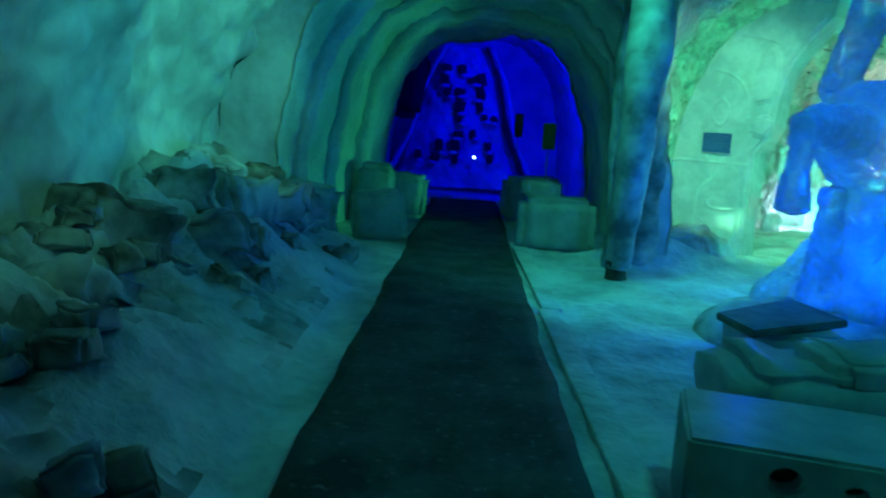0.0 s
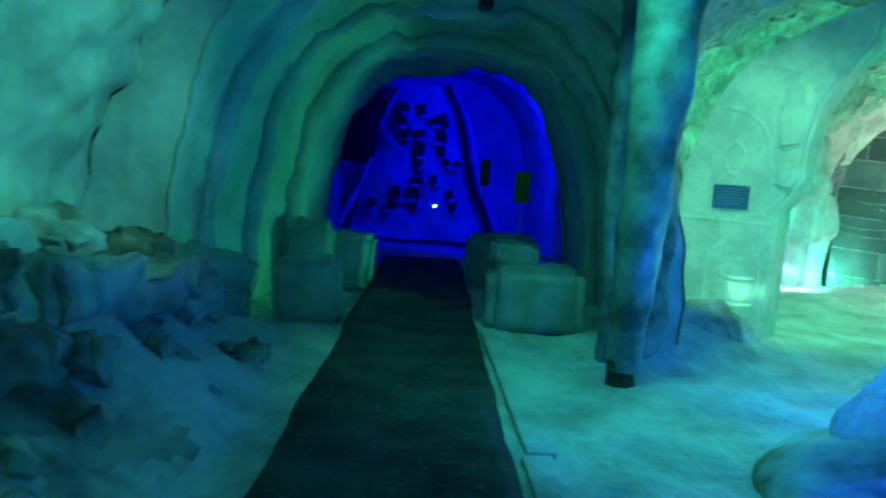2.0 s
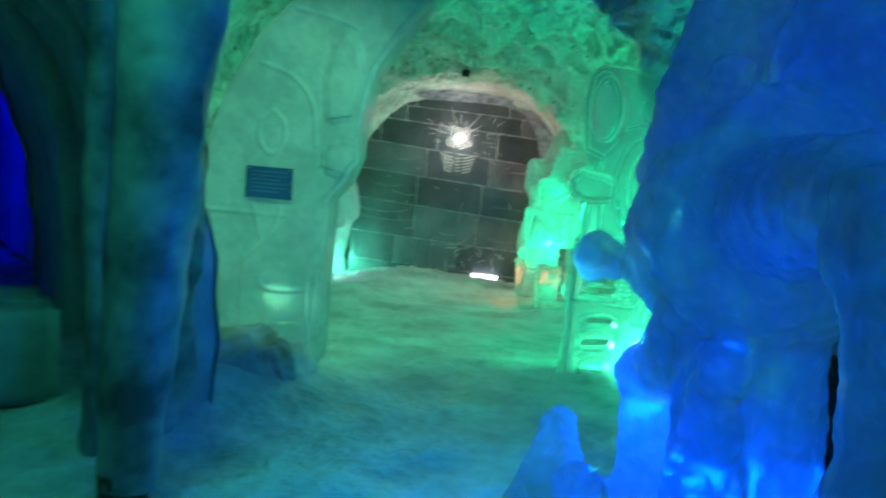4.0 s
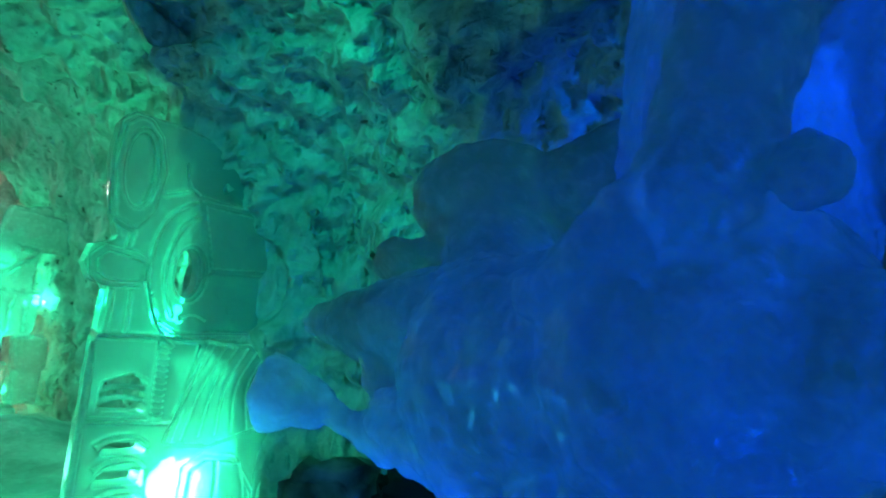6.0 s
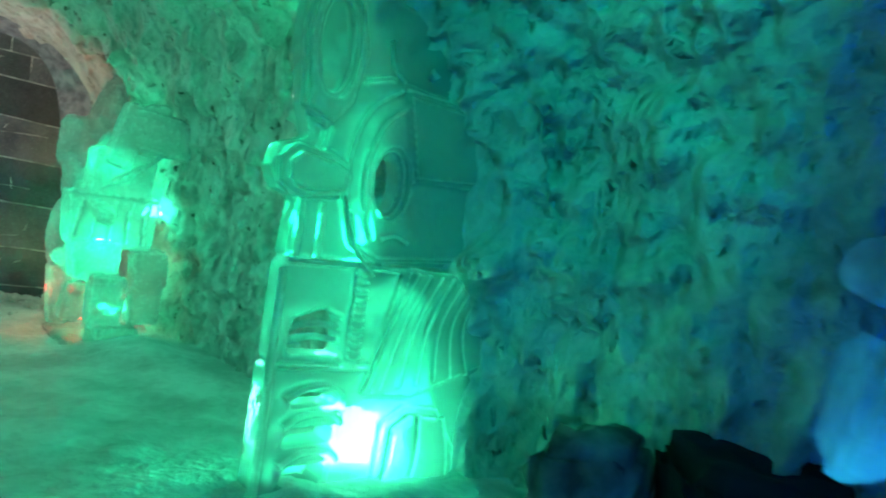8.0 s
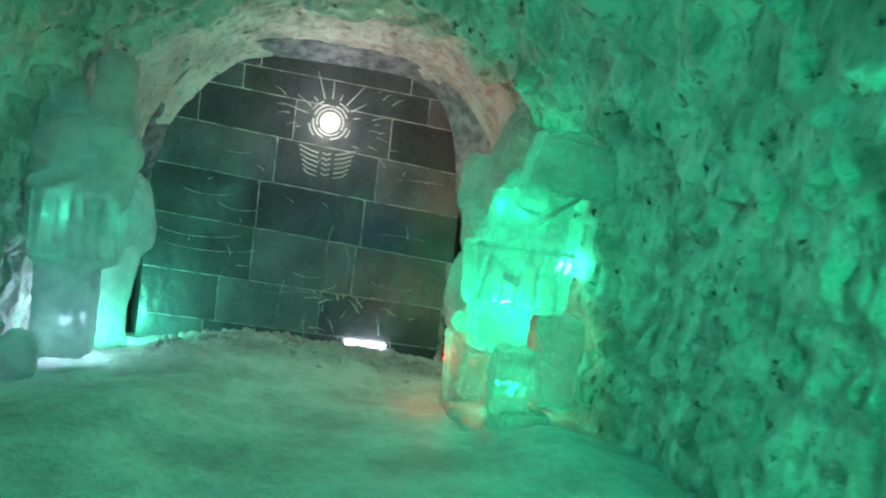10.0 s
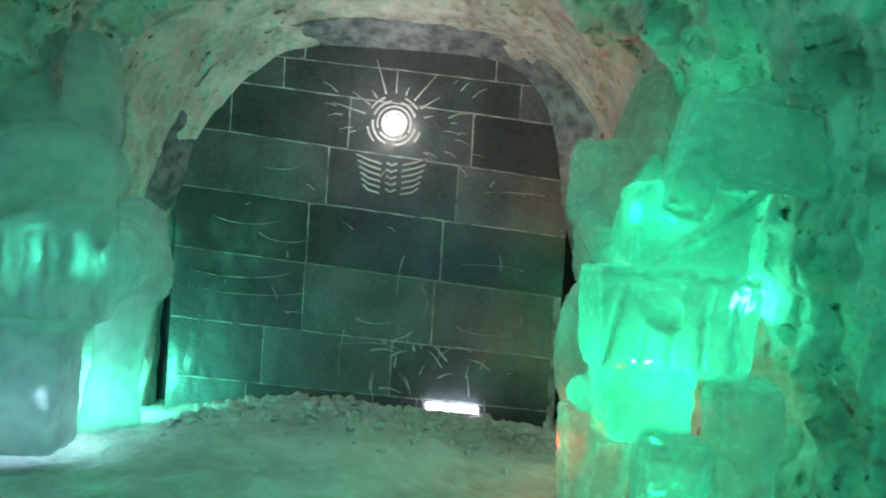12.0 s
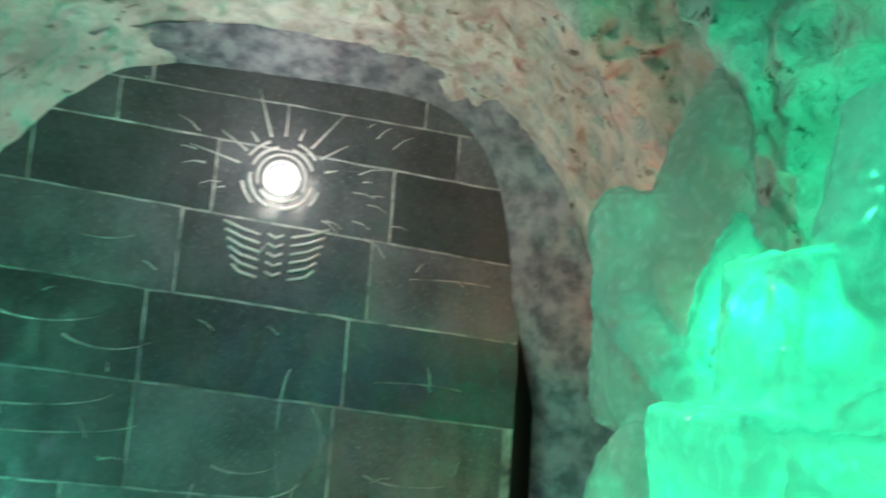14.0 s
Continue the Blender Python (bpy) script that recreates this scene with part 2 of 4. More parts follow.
DULL = material("brown_sign", (0.16, 0.12, 0.06), 0.5, bump=0.05)
SIGN = material("blue_sign", (0.02, 0.1, 0.25), 0.4, bump=0.05)


def part(name, bm, mat, parent=None, label="", smooth=True):
    me = bpy.data.meshes.new(name)
    bm.to_mesh(me)
    bm.free()
    me.materials.append(mat)
    if smooth:
        me.polygons.foreach_set("use_smooth", [True] * len(me.polygons))
    ob = new(name, me)
    if parent:
        ob.parent = parent
    if label:
        ob["label"] = label
    return ob


def nz(x, y, z, scale, octaves=3):
    return noise.fractal(Vector((x * scale, y * scale, z * scale)), 0.9, 2.1, octaves)


def lattice(name, rows, mat, label, category, kind="structure", flip=False):
    """A sheet through rows of points."""
    n, k = len(rows), len(rows[0])
    faces = []
    for i in range(n - 1):
        for j in range(k - 1):
            q = (i * k + j, i * k + j + 1, (i + 1) * k + j + 1, (i + 1) * k + j)
            faces.append(q[::-1] if flip else q)
    me = bpy.data.meshes.new(name)
    me.from_pydata([tuple(p) for r in rows for p in r], [], faces)
    me.materials.append(mat)
    me.polygons.foreach_set("use_smooth", [True] * len(me.polygons))
    return tagged(new(name, me), label, category, kind=kind)


def arch(hw, apex, s, square=0.75):
    """A point of an arch: s from 0 (left foot) to 1 (right foot)."""
    a = math.pi * (1 - s)
    c, q = math.cos(a), math.sin(a)
    return hw * math.copysign(abs(c) ** square, c), apex * max(q, 0.0) ** square


def mound(x, y, cx, cy, rx, ry, h):
    d = ((x - cx) / rx) ** 2 + ((y - cy) / ry) ** 2
    return h * math.exp(-d)


def ground(x, y):
    """Height of the snow floor."""
    along = (x - 4.0) * 0.6606 + (y - 7.8) * 0.7507
    across = (x - 4.0) * 0.7507 - (y - 7.8) * 0.6606
    z = -0.045 * min(max(along, 0.0), 6.8)
    if abs(x - 0.25) > 0.6:
        z += 0.03 * nz(x, y, 0.3, 1.7) + 0.02 * nz(x, y, 1.0, 6.0)
    bank = min(max((-0.45 - x) / 1.1, 0.0), 1.0)
    if y < 8:
        z += bank * (0.42 + 0.3 * nz(x, y, 2.0, 1.6) + 0.16 * abs(nz(x, y, 5.0, 3.1)) - 0.1 * abs(nz(x, y, 8.0, 6.5))) * min(max((8.0 - y) / 1.0, 0.0), 1.0)
        z += 0.3 * bank * bank * math.exp(-((y - 5.6) / 1.3) ** 2)
    z += mound(x, y, 2.3, 7.7, 0.5, 0.3, 0.34) + mound(x, y, 2.85, 8.0, 0.45, 0.25, 0.14)
    z += mound(along, across, 5.6, -0.6, 0.7, 1.2, 0.14)
    z += mound(along, across, 3.5, 1.35, 0.6, 0.4, 0.12) + mound(along, across, 3.9, -1.3, 0.8, 0.5, 0.12)
    z += mound(along, across, 6.5, -0.75, 0.7, 0.75, 0.13) + mound(along, across, 6.4, 0.45, 0.6, 0.6, 0.06)
    if along > 4.4:
        z += 0.05 * abs(nz(x, y, 2.0, 5.0)) * min(1.0, along - 4.4)
    return z


# ---- structure ----
rows = [[(x, y, ground(x, y)) for x in np.arange(-3.4, 12.4, 0.07)] for y in np.arange(-4.2, 20.2, 0.07)]
floor = lattice("floor", rows, FLOOR, "trodden snow floor of the ice cave", "floor", flip=True)

# rock and dirty ice show through the bank; shaded hollows are painted in too
floor.data.materials.append(DIRTY)
floor.data.materials.append(ROCK)
for f in floor.data.polygons:
    c = f.center
    if c.x < -0.5 and c.y < 7.6:
        k = nz(c.x, c.y, 3.0, 1.5) + 0.35 * nz(c.x, c.y, 7.0, 5.0)
        f.material_index = 2 if k > 0.38 else 1 if k > 0.0 else 0

HALL_Y = 7.35


def hall_point(y, s):
    x, z = arch(3.65, 3.5, s, 0.6)
    if x > 0:
        b = min(max((y - 5.3) / 1.3, 0.0), 1.0)
        x *= 0.93 + 0.23 * b * b * (3 - 2 * b)
    x += 1.72
    k = 0.14 * nz(x, y, z, 0.9) + 0.05 * nz(x, y, z, 4.0)
    if x > 3.6:
        k += 0.16 * abs(nz(x, y, z, 1.9)) + 0.1 * abs(nz(x, y, z, 5.0)) + 0.035 * nz(x, y, z, 13.0) + 0.15 * abs(nz(x, y, z * 0.35 + 0.2 * y, 5.0))
    dx, dz = x - 1.72, z - 1.2
    d = math.hypot(dx, dz) or 1.0
    return Vector((x - dx / d * k, y, z - 0.3 - dz / d * k))


rows = [[hall_point(y, s) for s in np.linspace(0, 1, 260)] for y in np.arange(-4.0, HALL_Y + 0.01, 0.045)]
hall = lattice("wall_hall", rows, SNOW_WALL, "rough snow vault of the hall lit blue and green", "wall")
hall.data.materials.append(SNOW_DRIP)
for f in hall.data.polygons:
    f.material_index = 1 if f.center.x < 1.2 + 0.4 * nz(*f.center, 1.5) else 0
# back end of the hall, behind the start of the walk
rows = [[hall_point(-4.0, s).lerp(Vector((1.7, -4.0, -0.3)), k) for s in np.linspace(0, 1, 60)] for k in np.linspace(0, 1, 8)]
lattice("wall_back", rows, SNOW_WALL, "plain snow end wall of the hall", "wall")


def tunnel_point(y, s, hw, apex, cx=None):
    if cx is None:
        cx = 0.42 + 0.3 * min(max((y - 7.4) / 3.6, 0.0), 1.0)
    x, z = arch(hw, apex, s, 0.72)
    k = 0.035 * nz(x, y, z, 1.8) + 0.012 * nz(x, y, z, 6.0)
    return Vector((x * (1 - k) + cx, y, z * (1 - k) - 0.12))


# nested arches that step inwards to the dark tunnel
RINGS = [(7.35, 8.0, 1.86, 2.98), (8.0, 8.7, 1.72, 2.86), (8.7, 9.5, 1.6, 2.74), (9.5, 11.3, 1.48, 2.62)]
S = np.linspace(0, 1, 140)
outer = None
for y0, y1, hw, apex in RINGS:
    mouth = [tunnel_point(y0, s, hw, apex) for s in S]
    if outer:
        rows = [[p.lerp(q, k) + Vector((0, -0.03 * math.sin(math.pi * k), 0)) for p, q in zip(outer, mouth)] for k in np.linspace(0, 1, 5)]
        lattice("wall_step", rows, SNOW, "stepped edge between two snow arches", "wall")
    rows = [[tunnel_point(y, s, hw + 0.03 * math.sin(math.pi * (y - y0) / (y1 - y0)), apex) for s in S] for y in np.linspace(y0, y1, 14)]
    lattice("wall_tunnel", rows, SNOW, "snow arch of the side tunnel", "wall")
    outer = rows[-1]
rows = [[tunnel_point(y, s, 1.48 + 0.45 * min(1, (y - 11.3) / 0.4), 2.62 + 0.7 * min(1, (y - 11.3) / 0.4), 0.7) for s in S]
        for y in np.arange(11.28, 17.9, 0.12)]
lattice("wall_chamber", rows, SNOW, "snow vault of the blue chamber", "wall")
rows = [[tunnel_point(17.8, s, 1.93, 3.32, 0.7).lerp(Vector((0.45, 17.85, -0.15)), k) for s in S] for k in np.linspace(0, 1, 10)]
lattice("wall_chamber_end", rows, SNOW, "blue-lit snow end wall of the chamber", "wall")


def corridor_point(a, s, grow=0.0):
    t = min(max(a / 6.8, 0), 1)
    hw, apex = 2.12 - 0.42 * t ** 2 + grow, 3.32 - 0.36 * t ** 4 + grow
    x, z = arch(hw, apex, s, 0.68)
    if x > 0:
        x *= 1 + 0.26 * max(0.0, 1 - a / 1.3) ** 1.5
    if x < 0:
        x *= 1 + 0.24 * math.sin(math.pi * t)
    k = 0.12 * nz(x, a, z, 1.3) + 0.05 * nz(x, a, z, 5.0) + 0.06 * math.sin(a * 9.5 + 2.2 * nz(x, a, z, 0.8)) * (z / apex) ** 2
    k += (0.13 if x > 0 else 0.07) * abs(nz(x * 1.2, a, z * 0.55, 5.5)) * (1 - (z / apex) ** 2)
    calm = min(max((a - 5.2) / 0.8, 0.0), 1.0)
    k *= 1 - 0.75 * calm
    x, z = x * (1 + 0.05 * calm), z * (1 + 0.03 * calm)
    return cor(x * (1 - k * 0.55) - 0.12, a, z * (1 - k * 0.4) - 0.45)


rows = [[corridor_point(a, s) for s in np.linspace(0, 1, 300)] for a in np.arange(0.1, 6.95, 0.032)]
lattice("wall_corridor", rows, SNOW_VAULT, "lumpy green-lit snow vault of the corridor", "wall")


def hall_edge(s, split, right):
    """The hall's end outline, as far as the pier between the two arches."""
    p = [hall_point(HALL_Y, q) for q in np.linspace(0, 1, 60)]
    top = Vector((split, HALL_Y, max(q.z for q in p if abs(q.x - split) < 0.3) + 0.02))
    if right:
        path = [Vector((split, HALL_Y, -0.4)), Vector((split, HALL_Y, 1.2)), top] + [q for q in p if q.x > split]
    else:
        path = [q for q in p if q.x < split] + [top, Vector((split, HALL_Y, 1.2)), Vector((split, HALL_Y, -0.4))]
    d = [0.0]
    for u, v in zip(path, path[1:]):
        d.append(d[-1] + (v - u).length)
    g = s * d[-1]
    for i in range(1, len(path)):
        if g <= d[i] or i == len(path) - 1:
            return path[i - 1].lerp(path[i], min(1, (g - d[i - 1]) / max(d[i] - d[i - 1], 1e-6)))


rows = [[hall_edge(s, 1.98, False).lerp(tunnel_point(7.38, s, 1.86, 2.98), k) for s in S] for k in np.linspace(0, 1, 12)]
lattice("wall_end_tunnel", rows, SNOW_DRIP, "snow wall round the mouth of the side tunnel", "wall")
rows = []
for k in np.linspace(0, 1, 16):
    row = []
    for s in S:
        p = hall_edge(s, 1.98, True).lerp(corridor_point(0.12, s), k)
        row.append(p + Vector((0, -1, 0)) * (0.06 * nz(p.x, p.y, p.z, 3.0)))
    rows.append(row)
lattice("wall_end_corridor", rows, SNOW_WALL, "snow wall round the mouth of the corridor", "wall")

def tube(bm, pts, radius, sides=8, taper=None):
    """A round tube along points, with closed ends."""
    rings = []
    for i, p in enumerate(pts):
        t = (pts[min(i + 1, len(pts) - 1)] - pts[max(i - 1, 0)]).normalized()
        side = t.cross(Vector((0.13, 0.31, 0.94))).normalized()
        up = side.cross(t)
        rad = radius if not taper else radius + (taper - radius) * i / (len(pts) - 1)
        rings.append([bm.verts.new(p + (side * math.cos(q) + up * math.sin(q)) * rad) for q in np.linspace(0, 2 * math.pi, sides, endpoint=False)])
    for u, v in zip(rings, rings[1:]):
        for j in range(sides):
            bm.faces.new((u[j], u[(j + 1) % sides], v[(j + 1) % sides], v[j]))
    bm.faces.new(rings[0][::-1])
    bm.faces.new(rings[-1])


def box(bm, x0, x1, y0, y1, z0, z1, cut=0.0):
    vs = bmesh.ops.create_cube(bm, size=1, matrix=Matrix.Translation(((x0 + x1) / 2, (y0 + y1) / 2, (z0 + z1) / 2))
                               @ Matrix.Diagonal((x1 - x0, y1 - y0, z1 - z0, 1)))["verts"]
    if cut:
        es = list({e for v in vs for e in v.link_edges})
        bmesh.ops.bevel(bm, geom=es, offset=cut, segments=2, affect="EDGES", profile=0.6)


# frosted rim where the vault meets the ice wall
rows = []
for k in np.linspace(0, 1, 9):
    row = []
    for q in np.linspace(0, 1, 170):
        x, z = arch(1.47, 2.99, q, 0.5 if q < 0.5 else 0.38)
        low = min(max((1.9 - z) / 0.6, 0.0), 1.0)
        x += math.copysign(0.17 * low, x)
        inner = cor(x - 0.305, 6.745 + 0.1 * low, z - 0.45)
        p = inner.lerp(corridor_point(6.45, q), k)
        j = 0.05 * math.sin(math.pi * min(1, k * 1.2))
        row.append(p + Vector((nz(*p, 3.0), nz(*(p + Vector((7, 0, 0))), 3.0), nz(*(p + Vector((0, 7, 0))), 3.0))) * (0.004 + (0.02 + 0.5 * j) * k))
    rows.append(row)
lattice("trim_rim", rows, RIME, "frosted grey rim round the ice-block wall", "trim")

# ---- the ice-block wall ----
wall_ice = new("wall_ice")
wall_ice.matrix_world = CORRIDOR @ pose(-0.17, 6.763, 0)
tagged(wall_ice, "wall of clear dark ice blocks that closes the corridor", "wall", kind="structure")
bm = bmesh.new()
box(bm, -1.59, 1.36, -0.0095, 0.25, -0.9, 2.9)
part("backing", bm, JOINT_ICE, wall_ice, "frosted joints", smooth=False)
# dark sheet: the shade of the gap put into colour
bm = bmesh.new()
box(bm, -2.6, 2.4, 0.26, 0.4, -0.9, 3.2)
part("gap_shade", bm, DARK, wall_ice, "dark sheet that paints the shade behind the blocks", smooth=False)
# bed joints: height on the axis and slope, from the top down; then the upright joints of each course
BEDS = [(2.68, -0.04), (2.385, -0.045), (2.135, -0.065), (1.735, -0.08), (1.3, -0.073), (0.835, -0.075), (0.335, -0.056), (-0.09, -0.044), (-0.6, -0.04)]
UPRIGHTS = [(-0.7, 0.75), (-0.85, 0.95), (-1.23, -0.34, 0.6), (-0.48, 0.51), (-0.605, 0.42), (-0.61, 0.38), (-0.89, 0.085), (-1.0, 0.3)]
for course, cuts in enumerate(UPRIGHTS):
    (top, st), (low, sl) = BEDS[course], BEDS[course + 1]
    us = (-1.6, *cuts, 1.37 if course < 5 else 1.31)
    for u0, u1 in zip(us, us[1:]):
        bm = bmesh.new()
        g = random.uniform(0.003, 0.0065)
        ring = []
        for k in range(10):
            ring.append((u0 + (u1 - u0) * k / 10, 0))
        for k in range(4):
            ring.append((u1, k / 4))
        for k in range(10):
            ring.append((u1 + (u0 - u1) * k / 10, 1))
        for k in range(4):
            ring.append((u0, 1 - k / 4))
        lean = random.uniform(-0.003, 0.003)
        front = []
        for u, v in ring:
            z = (low + sl * u + g) * (1 - v) + (top + st * u - g) * v
            inset = g if u == u0 else -g if u == u1 else 0.0
            bed = course + 1 if v == 0 else course
            u += inset + 0.003 * nz(u * 3, z * 3, course, 2.0)
            z += 0.006 * nz(u * 3, bed * 2.7, 0.0, 2.0) + 0.0015 * nz(u, course, v, 9.0)
            front.append(bm.verts.new((u, lean * (v - 0.5) - 0.012, z)))
        back = [bm.verts.new((v.co.x, 0.06, v.co.z)) for v in front]
        bm.faces.new(front)
        for i in range(len(front)):
            bm.faces.new((front[i], back[i], back[(i + 1) % len(front)], front[(i + 1) % len(front)]))
        bmesh.ops.bevel(bm, geom=[e for e in bm.edges if len(e.link_faces) == 2 and all(v in front for v in e.verts)], offset=0.004, segments=1, affect="EDGES")
        bmesh.ops.recalc_face_normals(bm, faces=bm.faces)
        part("ice_brick", bm, BRICK_ICE, wall_ice, smooth=False)
# scratches and carved curves on the blocks
for u, z, w, h, q0, q1 in ((-1.05, 1.18, 0.3, 0.1, 200, 330), (-0.75, 1.1, 0.25, 0.12, 210, 320), (-1.1, 0.75, 0.4, 0.08, 190, 350), (-1.0, 0.62, 0.45, 0.07, 200, 340),
                           (0.05, 0.62, 0.28, 0.28, -80, 40), (-0.05, 0.55, 0.2, 0.1, 220, 330), (0.3, 0.2, 0.12, 0.3, 100, 170), (-0.25, 0.12, 0.06, 0.3, 120, 200),
                           (0.75, 0.95, 0.35, 0.05, 30, 120), (0.85, 0.55, 0.3, 0.08, 200, 300), (-0.85, 1.6, 0.2, 0.08, 240, 320), (0.6, 0.1, 0.2, 0.25, 60, 160),
                           (0.15, 0.7, 0.05, 0.3, 100, 260), (-0.1, 0.2, 0.3, 0.1, 20, 150), (0.95, 1.55, 0.3, 0.03, 40, 140)):
    bm = bmesh.new()
    tube(bm, [Vector((u + w * math.cos(radians(q)), -0.013 - 0.002 * math.sin(q), z + h * math.sin(radians(q)) - 0.068 * u)) for q in np.linspace(q0, q1, 14)], 0.0045, 6, 0.002)
    part("scratch", bm, JOINT_ICE, wall_ice)

# short glinting chips and chisel strokes in the blocks
for i in range(70):
    if i < 26:
        u, z, q, size = random.uniform(-0.75, 0.75), random.uniform(1.75, 2.4), 0.0, random.uniform(0.04, 0.14)
        q = math.atan2(z - 1.98, u) + random.uniform(-0.2, 0.2)
        if math.hypot(u, z - 1.98) < 0.3:
            continue
    elif i < 52:
        # low on the right, white strokes paint reflections in the blocks
        u, z, q, size = random.uniform(-0.1, 1.05), random.uniform(-0.15, 0.4), random.choice((0.1, 1.2, 1.9, 2.6)) + random.uniform(-0.3, 0.3), random.uniform(0.05, 0.2)
    else:
        u, z, q, size = random.uniform(-1.2, 1.1), random.uniform(0.4, 1.7), random.uniform(0, 3.1), random.uniform(0.03, 0.12)
    bm = bmesh.new()
    d = Vector((math.cos(q), 0, math.sin(q))) * size / 2
    c = Vector((u, -0.013, z - 0.068 * u))
    tube(bm, [c - d, c + Vector((0, 0, 0.1 * size)), c + d], random.uniform(0.004, 0.013) if 26 <= i < 52 else random.uniform(0.002, 0.006), 5, 0.0015)
    part("chip_glint", bm, WHITE_ICE, wall_ice)

# ---- statues: carved ice, each one plain shape ----
def ball(bm, c, radii, subdiv=3):
    radii = (radii,) * 3 if isinstance(radii, (int, float)) else radii
    bmesh.ops.create_icosphere(bm, subdivisions=subdiv, radius=1, matrix=Matrix.Translation(c) @ Matrix.Diagonal((*radii, 1)))


def limb(bm, p, q, r0, r1):
    """A rounded limb from p to q."""
    p, q = Vector(p), Vector(q)
    n = max(2, int((q - p).length / 0.05))
    tube(bm, [p.lerp(q, i / n) for i in range(n + 1)], r0, 14, r1)
    ball(bm, p, r0, 2)
    ball(bm, q, r1, 2)


def carve(ob, voxel=0.022, rounds=4, rough=0.012):
    """Melts the pieces of a statue into one carved body."""
    m = ob.modifiers.new("melt", "REMESH")
    m.mode, m.voxel_size, m.use_smooth_shade = "VOXEL", voxel, True
    m = ob.modifiers.new("soften", "SMOOTH")
    m.factor, m.iterations = 0.6, rounds
    if rough:
        tex = bpy.data.textures.new("chisel", "CLOUDS")
        tex.noise_scale = 0.055
        m = ob.modifiers.new("chisel", "DISPLACE")
        m.texture, m.strength, m.mid_level = tex, rough * 2, 0.5
    return ob


def statue(bm, label, frame_matrix=None, mat=None, name="ice_statue", **kw):
    ob = part(name, bm, mat or ICE)
    if frame_matrix:
        ob.matrix_world = frame_matrix
    return carve(tagged(ob, label, "statue"), **kw)


def slab(bm, outline, y0, y1, holes=(), cut=0.012):
    """A hewn slab in the x-z plane with bevelled edges and holes right through it."""
    piece = bmesh.new()
    edges = []
    for loop in [outline, *holes]:
        vs = [piece.verts.new((x, y0, z)) for x, z in loop]
        edges += [piece.edges.new((vs[i], vs[(i + 1) % len(vs)])) for i in range(len(vs))]
    faces = [g for g in bmesh.ops.triangle_fill(piece, edges=edges, use_beauty=True)["geom"] if isinstance(g, bmesh.types.BMFace)]
    bmesh.ops.dissolve_limit(piece, angle_limit=0.01, verts=piece.verts[:], edges=[e for e in piece.edges if len(e.link_faces) == 2]) if not holes else None
    res = bmesh.ops.extrude_face_region(piece, geom=piece.faces[:])
    bmesh.ops.translate(piece, verts=[g for g in res["geom"] if isinstance(g, bmesh.types.BMVert)], vec=(0, y1 - y0, 0))
    bmesh.ops.recalc_face_normals(piece, faces=piece.faces)
    bmesh.ops.bevel(piece, geom=[e for e in piece.edges if len(e.link_faces) == 2 and e.calc_face_angle() > 1.0], offset=cut, segments=2, affect="EDGES")
    me = bpy.data.meshes.new("piece")
    piece.to_mesh(me)
    piece.free()
    bm.from_mesh(me)
    bpy.data.meshes.remove(me)


def oval(cx, cz, rx, rz, n=26):
    return [(cx + rx * math.cos(q), cz + rz * math.sin(q)) for q in np.linspace(0, 2 * math.pi, n, endpoint=False)]


def bend(points, n=8):
    """A smooth line through a few points."""
    out = []
    p = [points[0]] + list(points) + [points[-1]]
    for i in range(1, len(p) - 2):
        for t in np.linspace(0, 1, n, endpoint=False):
            out.append(0.5 * (2 * p[i] + (p[i + 1] - p[i - 1]) * t + (2 * p[i - 1] - 5 * p[i] + 4 * p[i + 1] - p[i + 2]) * t * t
                              + (3 * p[i] - p[i - 1] - 3 * p[i + 1] + p[i + 2]) * t ** 3))
    return out + [p[-1]]


def ridge(bm, xz, y, radius=0.009, end=None):
    """A carved line that catches the light."""
    tube(bm, bend([Vector((x, y, z)) for x, z in xz]), max(radius * 1.5, 0.012), 8, end and max(end * 1.5, 0.01))


def relief(bm, label, matrix, mat=ICE_GUARD):
    ob = part("ice_statue", bm, mat)
    ob.matrix_world = matrix
    return carve(tagged(ob, label, "statue"), 0.0085, 1, 0.003)


# guard by the corridor's mouth, with an oval hole under the hood
bm = bmesh.new()
slab(bm, [(-0.02, 0.985), (0.0, 1.24), (-0.09, 1.27), (-0.13, 1.36), (-0.1, 1.46), (0.03, 1.5), (-0.02, 1.64), (-0.06, 1.95), (-0.04, 2.14), (0.02, 2.22), (0.11, 2.21),
          (0.3, 2.2), (0.55, 2.14), (0.78, 1.98), (0.9, 1.76), (0.99, 1.38), (1.07, 0.985)], 0.02, 0.16, [oval(0.43, 1.355, 0.075, 0.14)])
slab(bm, [(-0.04, 0.53), (-0.03, 0.972), (1.07, 0.955), (1.13, 0.5)], 0.0, 0.16, [[(0.03, 0.57), (0.04, 0.72), (0.2, 0.77), (0.29, 0.73), (0.3, 0.56)]])
slab(bm, [(-0.06, -0.15), (-0.045, 0.515), (1.13, 0.488), (1.2, 0.2), (1.26, -0.15)], -0.02, 0.17,
     [[(0.06, 0.33), (0.1, 0.4), (0.3, 0.4), (0.32, 0.34)], [(0.04, 0.16), (0.08, 0.24), (0.3, 0.25), (0.3, 0.17)], [(0.05, -0.02), (0.08, 0.07), (0.28, 0.08), (0.27, -0.02)]])
